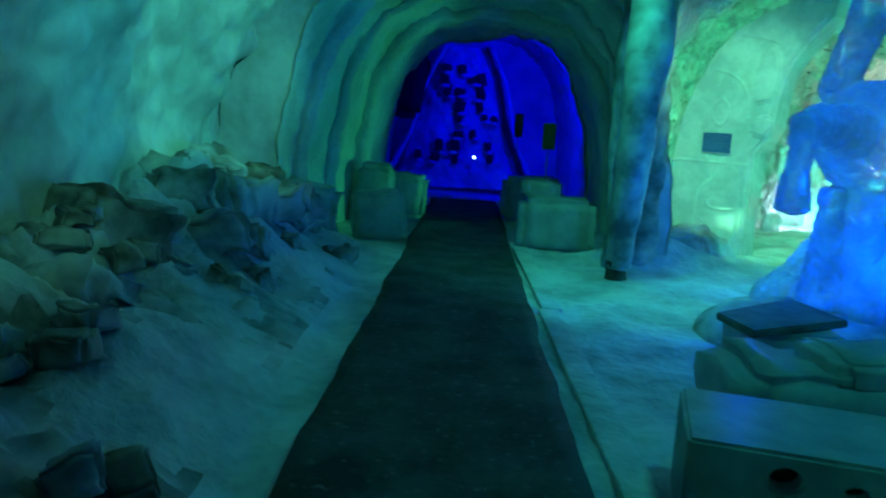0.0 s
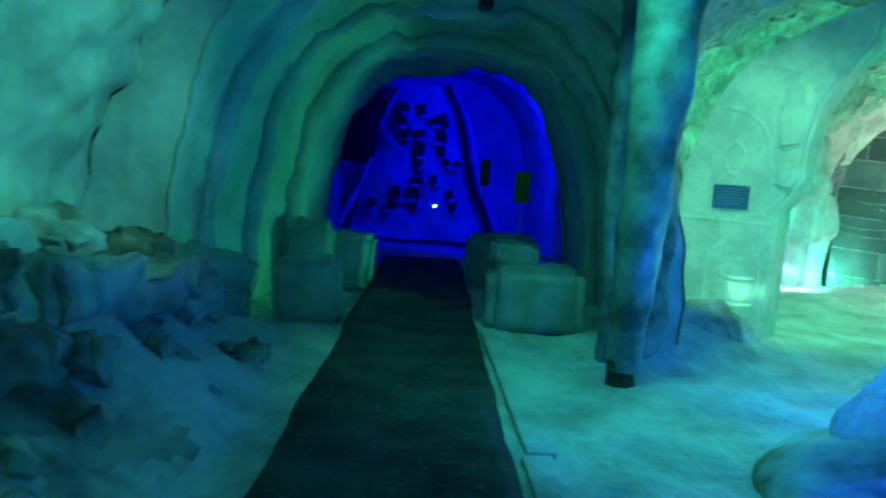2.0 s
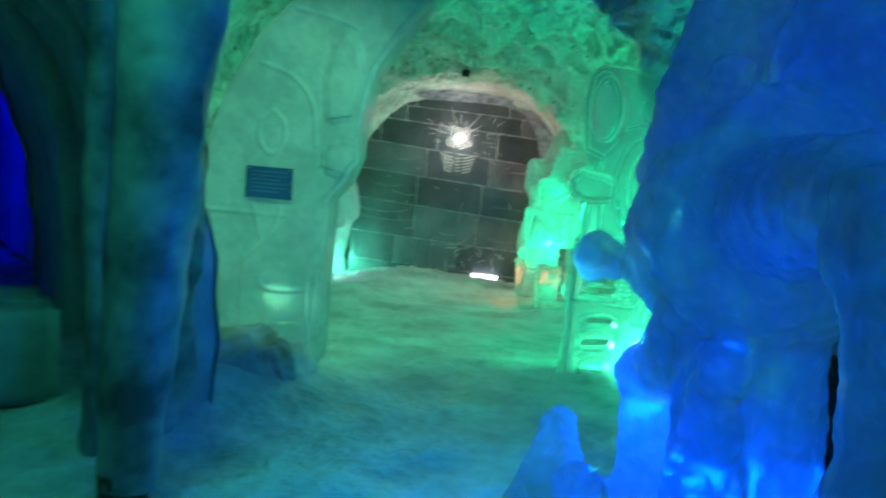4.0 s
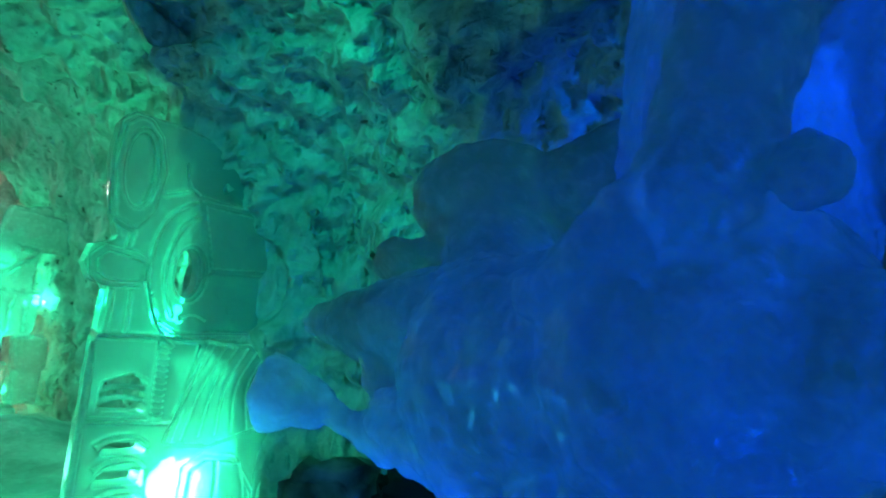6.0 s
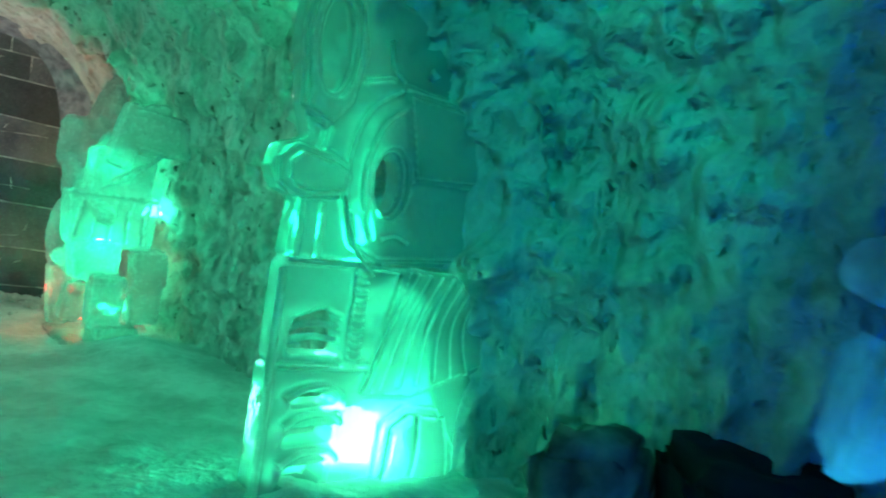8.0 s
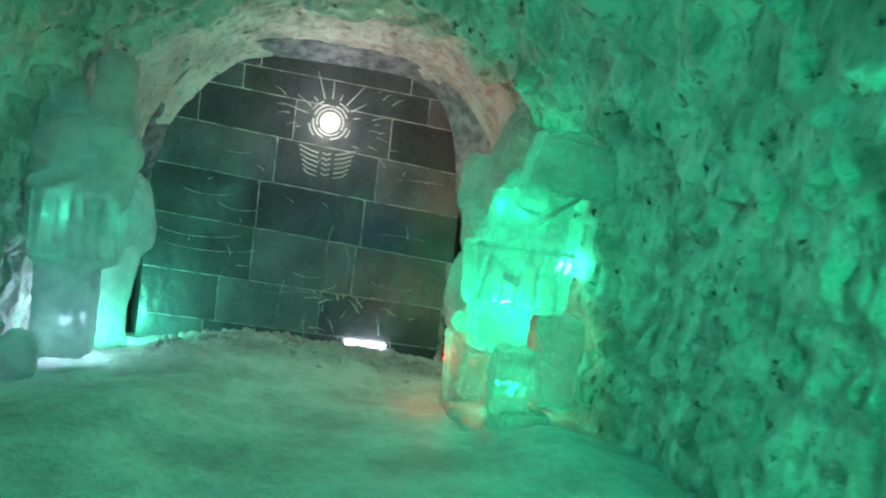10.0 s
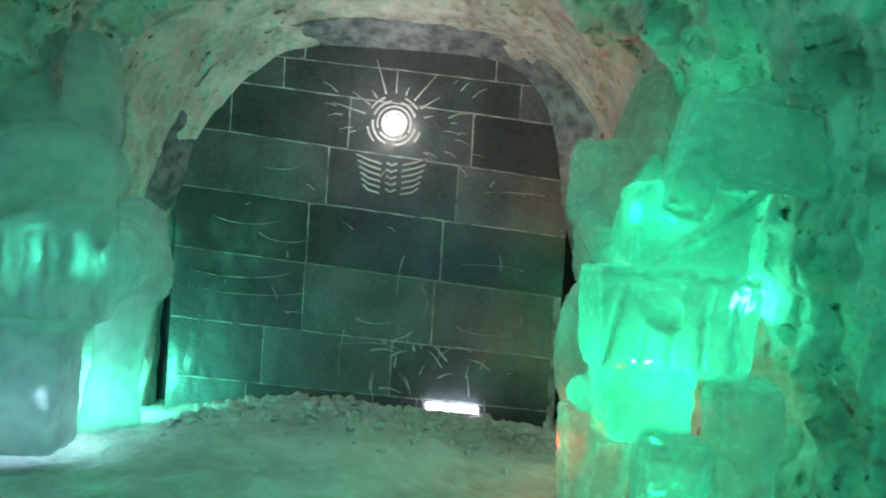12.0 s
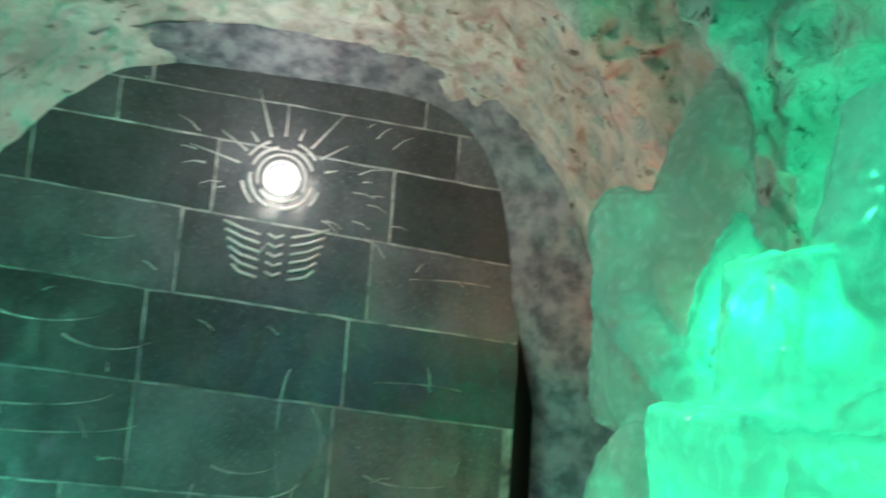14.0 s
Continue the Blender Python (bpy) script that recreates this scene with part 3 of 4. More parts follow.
# hood, hand, chest and skirt stand proud of it
slab(bm, [(-0.05, 1.6), (-0.08, 1.95), (-0.05, 2.14), (0.02, 2.2), (0.11, 2.19), (0.19, 2.1), (0.24, 1.9), (0.2, 1.66), (0.1, 1.54)], -0.05, 0.03, [oval(0.08, 1.9, 0.075, 0.2)], 0.025)
slab(bm, [(-0.12, 1.3), (-0.13, 1.4), (-0.05, 1.47), (0.12, 1.44), (0.21, 1.4), (0.2, 1.26), (0.05, 1.24), (-0.06, 1.25)], -0.08, 0.04, (), 0.035)
slab(bm, [(0.06, 1.46), (0.1, 1.64), (0.2, 1.78), (0.36, 1.83), (0.86, 1.76), (0.96, 1.4), (0.95, 1.02), (0.4, 0.99), (0.27, 1.06), (0.2, 1.27)], -0.03, 0.03, [oval(0.43, 1.355, 0.08, 0.146)], 0.02)
slab(bm, [(0.44, 1.77), (0.84, 1.74), (0.94, 1.4), (0.53, 1.38), (0.5, 1.52)], -0.06, -0.02, (), 0.015)
slab(bm, [(0.56, 0.99), (1.04, 0.93), (1.1, 0.5), (0.66, 0.36), (0.4, 0.38)], -0.06, 0.01, (), 0.02)
slab(bm, [(0.5, -0.1), (0.52, 0.26), (0.64, 0.34), (0.84, 0.31), (0.98, 0.1), (1.0, -0.1)], -0.09, 0.0, (), 0.04)
slab(bm, [(0.3, 0.5), (0.31, 0.97), (0.38, 0.97), (0.37, 0.5)], -0.03, 0.01, (), 0.012)
slab(bm, [(0.98, -0.1), (1.0, 0.22), (1.08, 0.38), (1.16, 0.34), (1.3, 0.1), (1.34, -0.1)], -0.05, 0.08, (), 0.04)
for xz in ([(0.42, 1.77), (0.27, 1.66), (0.2, 1.47), (0.2, 1.27), (0.27, 1.06), (0.39, 0.93)], [(0.5, 1.72), (0.36, 1.62), (0.29, 1.45), (0.29, 1.27), (0.35, 1.1)],
           [(0.53, 1.385), (0.75, 1.39), (0.96, 1.39)], [(0.33, 1.98), (0.36, 1.86), (0.43, 1.81)], [(0.44, 1.775), (0.65, 1.77), (0.86, 1.77)], [(0.4, 1.1), (0.47, 1.12), (0.55, 1.09)],
           [(0.62, 1.6), (0.78, 1.66), (0.86, 1.76)], [(0.6, 1.5), (0.74, 1.44), (0.92, 1.42)], [(0.58, 1.72), (0.62, 1.58), (0.72, 1.5)]):
    ridge(bm, xz, -0.036, 0.006, 0.004)
for xz in ([(-0.03, 0.98), (0.3, 0.975), (0.6, 0.965), (1.06, 0.955)], [(-0.04, 0.52), (0.4, 0.505), (1.12, 0.485)]):
    ridge(bm, xz, -0.025, 0.008)
for i in range(7):
    x = 0.6 + i * 0.07
    ridge(bm, [(x + 0.02, 0.965 - 0.005 * i), (x - 0.1, 0.72), (x - 0.22 + 0.03 * i, 0.4 + 0.012 * i)], -0.063, 0.008 if i % 2 else 0.005, 0.004)
ridge(bm, [(0.02, 1.23), (0.02, 1.1), (0.01, 0.99)], 0.012, 0.012)
ridge(bm, [(0.12, 1.23), (0.12, 1.1), (0.12, 0.99)], 0.012, 0.008)
ridge(bm, [(-0.045, 0.95), (-0.05, 0.5), (-0.065, -0.1)], -0.02, 0.012, 0.02)
for i in range(12):
    ridge(bm, [(0.3, 0.94 - i * 0.034), (0.345, 0.93 - i * 0.034), (0.375, 0.94 - i * 0.034)], -0.033, 0.006, 0.003)
for z in (0.41, 0.29, 0.12):
    ridge(bm, [(0.04, z - 0.03), (0.12, z + 0.015), (0.25, z + 0.02), (0.32, z - 0.03)], -0.03, 0.014, 0.007)
for z in (0.62, 0.68):
    ridge(bm, [(0.04, z), (0.16, z + 0.02), (0.3, z)], 0.05, 0.014, 0.01)
for x0, z0, x1, z1 in ((0.56, 0.2, 0.5, -0.08), (0.7, 0.3, 0.68, -0.08), (0.84, 0.28, 0.9, -0.08), (1.06, 0.36, 1.04, -0.05), (1.16, 0.32, 1.2, -0.05)):
    ridge(bm, [(x0, z0), ((x0 + x1) / 2 + 0.02, (z0 + z1) / 2), (x1, z1)], -0.092, 0.01, 0.006)
relief(bm, "tall carved ice guard lit green from its foot", CORRIDOR @ pose(1.005, 0.42, 0))

# its twin on the other side, which carries a notice
bm = bmesh.new()
slab(bm, [(-1.66, -0.15), (-1.62, 0.7), (-1.54, 1.43), (-1.42, 1.8), (-1.23, 2.15), (-1.05, 2.34), (-0.8, 2.49), (-0.42, 2.66), (-0.1, 2.78), (-0.14, 2.45), (-0.34, 2.18), (-0.48, 1.95),
          (-0.55, 1.62), (-0.56, 1.4), (-0.62, 1.24), (-0.72, 1.12), (-0.73, 0.5), (-0.74, -0.15)], -0.3, 0.12, (), 0.035)
slab(bm, [(-0.76, 1.6), (-0.79, 1.85), (-0.75, 2.1), (-0.66, 2.2), (-0.58, 2.1), (-0.53, 1.9), (-0.58, 1.64)], -0.34, -0.28, (), 0.025)
slab(bm, [(-0.78, 1.3), (-0.76, 1.46), (-0.62, 1.5), (-0.53, 1.47), (-0.53, 1.38), (-0.62, 1.26)], -0.36, -0.28, (), 0.035)
slab(bm, [(-1.28, 0.12), (-1.26, 0.72), (-0.95, 1.02), (-0.8, 1.02), (-0.79, 0.1)], -0.325, -0.28, (), 0.02)
for xz in ([(-1.1, 1.66), (-1.18, 1.58), (-1.18, 1.46), (-1.1, 1.38), (-1.03, 1.46), (-1.03, 1.58), (-1.1, 1.66)],
           [(-1.2, 1.95), (-1.0, 1.88), (-0.86, 1.72), (-0.82, 1.45)], [(-1.2, 1.05), (-1.13, 0.8), (-1.12, 0.58)], [(-1.02, 1.05), (-1.08, 0.8), (-1.12, 0.58)],
           [(-0.84, 1.1), (-0.85, 0.6), (-0.84, 0.1)], [(-0.92, 1.06), (-0.94, 0.6), (-0.93, 0.5)], [(-1.62, 1.0), (-1.3, 1.0), (-0.77, 0.99)], [(-1.0, 2.3), (-0.75, 2.25), (-0.6, 2.2)]):
    ridge(bm, xz, -0.3, 0.007, 0.004)
for i, z in enumerate((0.16, 0.3, 0.5)):
    ridge(bm, [(-1.24 + 0.05 * i, z + 0.1), (-1.1, z + 0.03), (-0.98, z + 0.015), (-0.84, z + 0.03)], -0.322, 0.01, 0.005)
relief(bm, "broad carved ice guard panel beside the corridor mouth", CORRIDOR, ICE)
# the notice on it
notice = new("notice")
notice.matrix_world = CORRIDOR @ pose(-1.095, -0.335, 1.2)
tagged(notice, "small dark blue notice plate on the carved ice guard", "sign")
bm = bmesh.new()
box(bm, -0.15, 0.15, -0.006, 0.006, -0.1, 0.1, 0.002)
part("plate", bm, SIGN, notice, smooth=False)
bm = bmesh.new()
for i in range(6):
    box(bm, -0.12, 0.12 - 0.05 * (i % 3 == 2), -0.009, -0.0065, 0.065 - i * 0.025, 0.072 - i * 0.025)
part("writing", bm, PALE_BLUE, notice, "unreadable pale lines of writing", smooth=False)
for x in (-0.13, 0.13):
    bm = bmesh.new()
    bmesh.ops.create_cone(bm, cap_ends=True, segments=10, radius1=0.006, radius2=0.006, depth=0.01, matrix=Matrix.Translation((x, -0.01, 0.085)) @ pose(0, 0, 0, 90))
    part("screw", bm, METAL, notice)

# mounted rider on the right of the corridor, lit green and red
bm = bmesh.new()


def block(bm, c, size, turn=(0, 0, 0), cut=0.05, taper=1.0):
    """A hewn block with rounded edges, its foot scaled by taper."""
    part_bm = bmesh.new()
    box(part_bm, -size[0] / 2, size[0] / 2, -size[1] / 2, size[1] / 2, -size[2] / 2, size[2] / 2, cut)
    for v in part_bm.verts:
        k = taper + (1 - taper) * (v.co.z / size[2] + 0.5)
        v.co.x, v.co.y = v.co.x * k, v.co.y * k
    part_bm.transform(pose(*c, *turn))
    me = bpy.data.meshes.new("piece")
    part_bm.to_mesh(me)
    part_bm.free()
    bm.from_mesh(me)
    bpy.data.meshes.remove(me)


# the horse's head turned aside, its neck and ears
block(bm, (1.43, 4.1, 1.6), (0.5, 0.28, 0.36), (0, 8, -10), 0.12)
block(bm, (1.63, 4.06, 1.53), (0.2, 0.24, 0.26), (0, 14, -10), 0.08)
block(bm, (1.2, 4.16, 1.55), (0.22, 0.24, 0.56), (0, 14, 0), 0.07)
limb(bm, (1.36, 4.1, 1.76), (1.46, 4.08, 1.8), 0.08, 0.06)
block(bm, (1.2, 4.28, 1.22), (0.5, 0.36, 0.4), (0, 4, 0), 0.05)
# breast and flanks, cut off square along the strap
block(bm, (1.17, 4.34, 0.83), (0.74, 0.44, 0.46), (0, 1, 0), 0.07, 0.9)
block(bm, (1.06, 4.26, 0.5), (0.42, 0.36, 0.34), (0, -2, 0), 0.07, 0.85)
block(bm, (1.5, 4.22, 0.44), (0.3, 0.28, 0.34), (0, -4, 0), 0.07)
block(bm, (1.48, 4.22, 0.14), (0.26, 0.26, 0.34), (0, 0, 0), 0.03)
block(bm, (1.14, 4.08, 0.16), (0.3, 0.26, 0.46), (0, 4, 0), 0.06, 0.85)
block(bm, (1.22, 4.06, -0.12), (0.36, 0.3, 0.2), (0, 0, 6), 0.05)
# the rider's boot and the saddle cloth behind it
limb(bm, (0.84, 4.38, 0.49), (0.98, 4.38, 0.49), 0.08, 0.08)
block(bm, (0.87, 4.46, 0.17), (0.2, 0.24, 0.5), (0, -4, 0), 0.04)
block(bm, (0.95, 4.4, 0.12), (0.2, 0.3, 0.34), (0, 10, 0), 0.06)
ball(bm, (0.93, 4.75, 0.62), (0.16, 0.2, 0.38))
# the rider
block(bm, (1.16, 4.95, 1.28), (0.54, 0.36, 0.7), (0, 0, 0), 0.1)
block(bm, (1.16, 4.95, 1.56), (0.64, 0.3, 0.28), (0, 0, 0), 0.12)
limb(bm, (1.2, 4.92, 1.68), (1.24, 4.92, 1.96), 0.17, 0.115)
limb(bm, (1.24, 4.92, 1.96), (1.25, 4.93, 2.12), 0.11, 0.03)
ball(bm, (1.23, 4.81, 1.87), (0.07, 0.05, 0.12))
limb(bm, (0.91, 4.88, 1.6), (0.88, 4.82, 1.32), 0.1, 0.085)
limb(bm, (0.88, 4.82, 1.32), (1.0, 4.6, 1.06), 0.085, 0.075)
limb(bm, (1.0, 4.6, 1.06), (1.08, 4.42, 0.98), 0.07, 0.06)
for i in range(6):
    tube(bm, bend([Vector((1.2 + 0.02 * i, 4.7, 1.6 - 0.03 * i)), Vector((1.06 + 0.035 * i, 4.66, 1.4)), Vector((0.96 + 0.05 * i, 4.6, 1.12))]), 0.026, 8, 0.014)
tube(bm, [Vector((0.98, 4.12, 1.08)), Vector((1.2, 4.08, 1.2)), Vector((1.46, 4.02, 1.42))], 0.02, 8)
tube(bm, [Vector((0.82, 4.13, 1.06)), Vector((1.15, 4.1, 1.05)), Vector((1.5, 4.13, 1.04))], 0.016, 8)
limb(bm, (0.98, 4.13, 0.98), (1.1, 4.1, 0.88), 0.05, 0.08)
for i in range(5):
    x = 0.88 + 0.13 * i
    tube(bm, bend([Vector((x + 0.03, 4.13, 1.0)), Vector((x, 4.11, 0.85)), Vector((x - 0.03 + 0.01 * i, 4.12, 0.64))]), 0.022, 8, 0.012)
block(bm, (1.16, 4.5, -0.3), (0.66, 1.0, 0.24), (0, 0, 0), 0.05)
statue(bm, "carved ice rider on a horse, glowing green with red feet", CORRIDOR, voxel=0.012, rounds=1, rough=0.013, mat=ICE_RIDER)

# mounted rider on the left
bm = bmesh.new()
limb(bm, (-2.05, 5.05, 1.6), (-2.05, 5.05, 1.95), 0.17, 0.11)
limb(bm, (-1.72, 5.15, 1.55), (-1.74, 5.15, 1.98), 0.16, 0.15)
ball(bm, (-1.74, 5.02, 1.98), (0.1, 0.05, 0.12))
ball(bm, (-1.85, 5.0, 1.36), (0.38, 0.3, 0.27))
limb(bm, (-1.6, 4.95, 1.42), (-1.62, 4.95, 1.05), 0.12, 0.1)
box(bm, -2.15, -1.58, 4.8, 5.3, 0.55, 1.2, 0.09)
limb(bm, (-2.1, 4.75, 1.12), (-1.66, 4.76, 1.3), 0.05, 0.05)
for i in range(6):
    tube(bm, [Vector((-2.1 + i * 0.09, 4.8, 1.05)), Vector((-2.08 + i * 0.09, 4.76, 0.62))], 0.035, 8)
box(bm, -2.1, -1.72, 4.85, 5.2, -0.1, 0.6, 0.05)
ball(bm, (-2.12, 4.75, -0.1), (0.14, 0.18, 0.22))
limb(bm, (-1.78, 6.0, 1.1), (-1.72, 6.0, 0.75), 0.19, 0.2)
limb(bm, (-1.8, 6.0, 0.75), (-1.86, 6.0, 0.1), 0.2, 0.15)
limb(bm, (-1.86, 5.95, 0.1), (-1.86, 5.95, -0.35), 0.15, 0.22)
limb(bm, (-1.85, 5.3, 0.85), (-1.8, 5.9, 0.9), 0.3, 0.24)
box(bm, -2.3, -1.6, 4.7, 6.2, -0.5, -0.28, 0.05)
statue(bm, "carved ice rider on a horse, pale green with glowing feet", CORRIDOR, rounds=3, rough=0.012)

# rearing horse with a rider, lit blue
bm = bmesh.new()
limb(bm, (2.68, 4.78, 1.27), (3.0, 5.2, 1.2), 0.3, 0.25)
ball(bm, (2.68, 4.82, 1.28), (0.32, 0.32, 0.34), 4)
ball(bm, (2.98, 5.2, 1.2), (0.22, 0.23, 0.27), 4)
# raised foreleg with its hoof
limb(bm, (3.02, 5.2, 1.05), (3.16, 5.46, 1.03), 0.19, 0.09)
limb(bm, (3.16, 5.46, 1.0), (3.19, 5.56, 1.0), 0.085, 0.042)
limb(bm, (3.19, 5.56, 1.0), (3.22, 5.68, 1.04), 0.034, 0.034)
tube(bm, [Vector((3.22, 5.66, 1.035)), Vector((3.235, 5.75, 1.05)), Vector((3.24, 5.84, 1.055))], 0.05, 20, 0.112)
limb(bm, (3.3, 5.3, 1.1), (3.36, 5.5, 1.14), 0.16, 0.11)
# the other one behind it
limb(bm, (3.2, 5.25, 1.3), (3.38, 5.64, 1.26), 0.19, 0.1)
limb(bm, (3.38, 5.64, 1.26), (3.43, 5.76, 1.25), 0.09, 0.05)
# head, muzzle and swept-up mane
ball(bm, (3.43, 5.28, 1.65), (0.15, 0.25, 0.18), 4)
limb(bm, (3.4, 5.1, 1.69), (3.36, 4.9, 1.86), 0.12, 0.07)
tube(bm, bend([Vector((3.36, 4.92, 1.85)), Vector((3.36, 4.84, 1.98)), Vector((3.35, 4.82, 2.16))]), 0.07, 12, 0.02)
limb(bm, (3.435, 5.56, 1.45), (3.435, 5.4, 1.47), 0.07, 0.06)
limb(bm, (3.38, 5.25, 1.5), (3.25, 5.1, 1.25), 0.17, 0.2)
tube(bm, [Vector((3.1, 5.02, 1.42)), Vector((2.9, 4.92, 1.62))], 0.03, 8, 0.02)
# bent leg towards the hall, with a heavy hoof
limb(bm, (2.5, 4.7, 1.3), (2.12, 4.36, 1.34), 0.17, 0.1)
block(bm, (2.04, 4.3, 1.29), (0.15, 0.15, 0.2), (0, 0, 45), 0.05)
limb(bm, (2.04, 4.3, 1.28), (1.99, 4.24, 1.05), 0.072, 0.058)
tube(bm, bend([Vector((1.99, 4.24, 1.07)), Vector((1.98, 4.22, 0.98)), Vector((1.98, 4.21, 0.9))]), 0.062, 18, 0.098)
ball(bm, (1.98, 4.21, 0.9), (0.095, 0.095, 0.035))
# the rider's arm that reaches down to the reins, torso and head
limb(bm, (2.62, 5.13, 1.37), (2.46, 4.9, 1.56), 0.05, 0.1)
limb(bm, (2.46, 4.9, 1.56), (2.56, 4.8, 2.02), 0.1, 0.12)
ball(bm, (2.36, 4.77, 1.58), (0.06, 0.05, 0.06))
limb(bm, (2.95, 4.72, 1.4), (3.0, 4.7, 2.05), 0.27, 0.29)
limb(bm, (2.56, 4.8, 2.0), (2.95, 4.72, 2.1), 0.12, 0.2)
limb(bm, (3.0, 4.7, 2.15), (3.0, 4.7, 2.42), 0.17, 0.15)
limb(bm, (2.82, 4.56, 2.0), (2.7, 4.42, 1.6), 0.12, 0.1)
# hind legs and the cut ice under it
ball(bm, (2.82, 5.22, 0.76), (0.1, 0.1, 0.11))
limb(bm, (2.82, 5.2, 0.72), (2.74, 5.1, 0.2), 0.09, 0.12)
limb(bm, (2.75, 4.95, 1.0), (2.8, 5.15, 0.8), 0.18, 0.1)
limb(bm, (2.72, 4.85, 1.0), (2.68, 4.78, 0.3), 0.19, 0.2)
limb(bm, (3.1, 5.1, 1.0), (3.15, 5.15, 0.2), 0.2, 0.22)
block(bm, (2.45, 4.76, 0.93), (0.14, 0.12, 0.12), (0, 0, 30), 0.03)
limb(bm, (2.46, 4.78, 0.88), (2.5, 4.8, 0.3), 0.06, 0.15)
limb(bm, (2.71, 5.46, 0.54), (2.62, 5.4, 0.32), 0.06, 0.13)
limb(bm, (2.62, 5.4, 0.3), (2.42, 5.26, 0.2), 0.14, 0.16)
limb(bm, (2.45, 5.2, 0.2), (2.7, 5.05, 0.18), 0.16, 0.22)
for i in range(22):
    q = random.Random(i)
    x, y = q.uniform(2.42, 2.8), q.uniform(4.75, 5.35)
    h = q.uniform(0.1, 0.34) * (0.5 + 1.2 * max(0.0, x - 2.25))
    limb(bm, (x, y, 0.05), (x + q.uniform(-0.05, 0.05), y + q.uniform(-0.05, 0.05), 0.1 + h), q.uniform(0.09, 0.13), q.uniform(0.06, 0.1))
statue(bm, "carved ice rearing horse with rider, glowing deep blue", None, voxel=0.014, rounds=1, rough=0.014, mat=ICE_WET)
# the snow heap it stands on
bm = bmesh.new()
ball(bm, (2.62, 4.95, 0.0), (0.78, 0.75, 0.26), 4)
for v in bm.verts:
    v.co += Vector((0, 0, 0.05)) * nz(*v.co, 3.5)
tagged(part("snow_mound", bm, DIRTY), "rounded snow mound under the ice horse", "snow mound")

# ---- lamps and fittings ----
def fixture(name, at, glow, radius, depth, label, category="lamp", turn=(0, 0, 0), matrix=None):
    """A small round lamp: housing and glass."""
    ob = new(name)
    ob.matrix_world = (matrix or Matrix()) @ pose(*at, *turn)
    tagged(ob, label, category)
    bm = bmesh.new()
    bmesh.ops.create_cone(bm, cap_ends=True, segments=24, radius1=radius * 1.15, radius2=radius * 1.25, depth=depth, matrix=Matrix.Translation((0, 0, -depth / 2)))
    part("housing", bm, BLACK, ob)
    bm = bmesh.new()
    bmesh.ops.create_uvsphere(bm, u_segments=20, v_segments=10, radius=radius, matrix=Matrix.Diagonal((1, 1, 0.45, 1)))
    part("glass", bm, glow, ob, "glowing glass")
    return ob


# the lamp set in the ice wall; carved rings and rays also model its halo
sun = new("wall_lamp")
sun.matrix_world = CORRIDOR @ pose(-0.17, 6.74, 1.98)
tagged(sun, "round white lamp set in the ice wall within carved rings", "lamp")
bm = bmesh.new()
bmesh.ops.create_uvsphere(bm, u_segments=24, v_segments=12, radius=0.066, matrix=Matrix.Diagonal((1, 0.3, 1, 1)))
part("glass", bm, GLOW, sun, "glowing white glass")
for rad, w, arcs in ((0.092, 0.01, ((0, 360),)), (0.128, 0.009, ((-30, 200), (215, 320))), (0.165, 0.011, ((20, 75), (100, 160), (175, 250), (275, 350))),
                     (0.205, 0.009, ((35, 70), (112, 150), (190, 225), (320, 345)))):
    for q0, q1 in arcs:
        bm = bmesh.new()
        tube(bm, [Vector((rad * math.cos(radians(q)), 0, rad * math.sin(radians(q)))) for q in np.linspace(q0, q1, 31)], w, 8, w * 0.7)
        part("ring", bm, WHITE_ICE, sun, "wet carved ice ring")
for i in range(9):
    q = radians(15 + i * 18.7)
    bm = bmesh.new()
    r1 = 0.3 + 0.1 * (i % 3)
    tube(bm, [Vector((0.23 * math.cos(q), 0.01, 0.23 * math.sin(q))), Vector((r1 * math.cos(q), 0.012, r1 * math.sin(q)))], 0.007, 6, 0.003)
    part("ray", bm, WHITE_ICE, sun)
for side in (-1, 1):
    for i in range(6):
        bm = bmesh.new()
        z = -0.3 - i * 0.045
        tube(bm, [Vector((side * 0.08, 0.012, z - 0.01)), Vector((side * (0.17), 0.006, z + 0.012)), Vector((side * (0.27 - 0.012 * i), 0.012, z + 0.05))], 0.008, 6)
        part("groove", bm, WHITE_ICE, sun)
for i in range(5):
    bm = bmesh.new()
    tube(bm, [Vector((-0.04, 0.012, -0.3 - i * 0.05)), Vector((0.0, 0.004, -0.32 - i * 0.05)), Vector((0.04, 0.012, -0.3 - i * 0.05))], 0.008, 6)
    part("groove", bm, WHITE_ICE, sun)

# added glowing strip that imitates a white glare; no lamp is known here
strip = new("glare_strip")
strip.matrix_world = CORRIDOR @ pose(0.4, 6.7, -0.15, 0, 2, 0)
tagged(strip, "short glowing strip that imitates white glare below the ice wall", "lamp")
bm = bmesh.new()
box(bm, -0.2, 0.2, -0.03, 0.03, -0.02, 0.03, 0.012)
part("glare_bar", bm, GLOW_STRIP, strip, "white glow that imitates the glare")
bm = bmesh.new()
box(bm, -0.22, 0.22, -0.025, 0.035, -0.07, -0.021, 0.008)
part("housing", bm, METAL, strip, "dull metal base of the added strip")
fixture("floor_lamp", (-2.1, 5.6, -0.24), GLOW_GREEN, 0.045, 0.08, "small floodlight in the snow behind the pale rider", matrix=CORRIDOR)
fixture("floor_lamp", (1.66, 0.78, 0.04), GLOW_GREEN, 0.19, 0.06, "small floodlight at the foot of the ice guard", turn=(75, 0, 0), matrix=CORRIDOR)
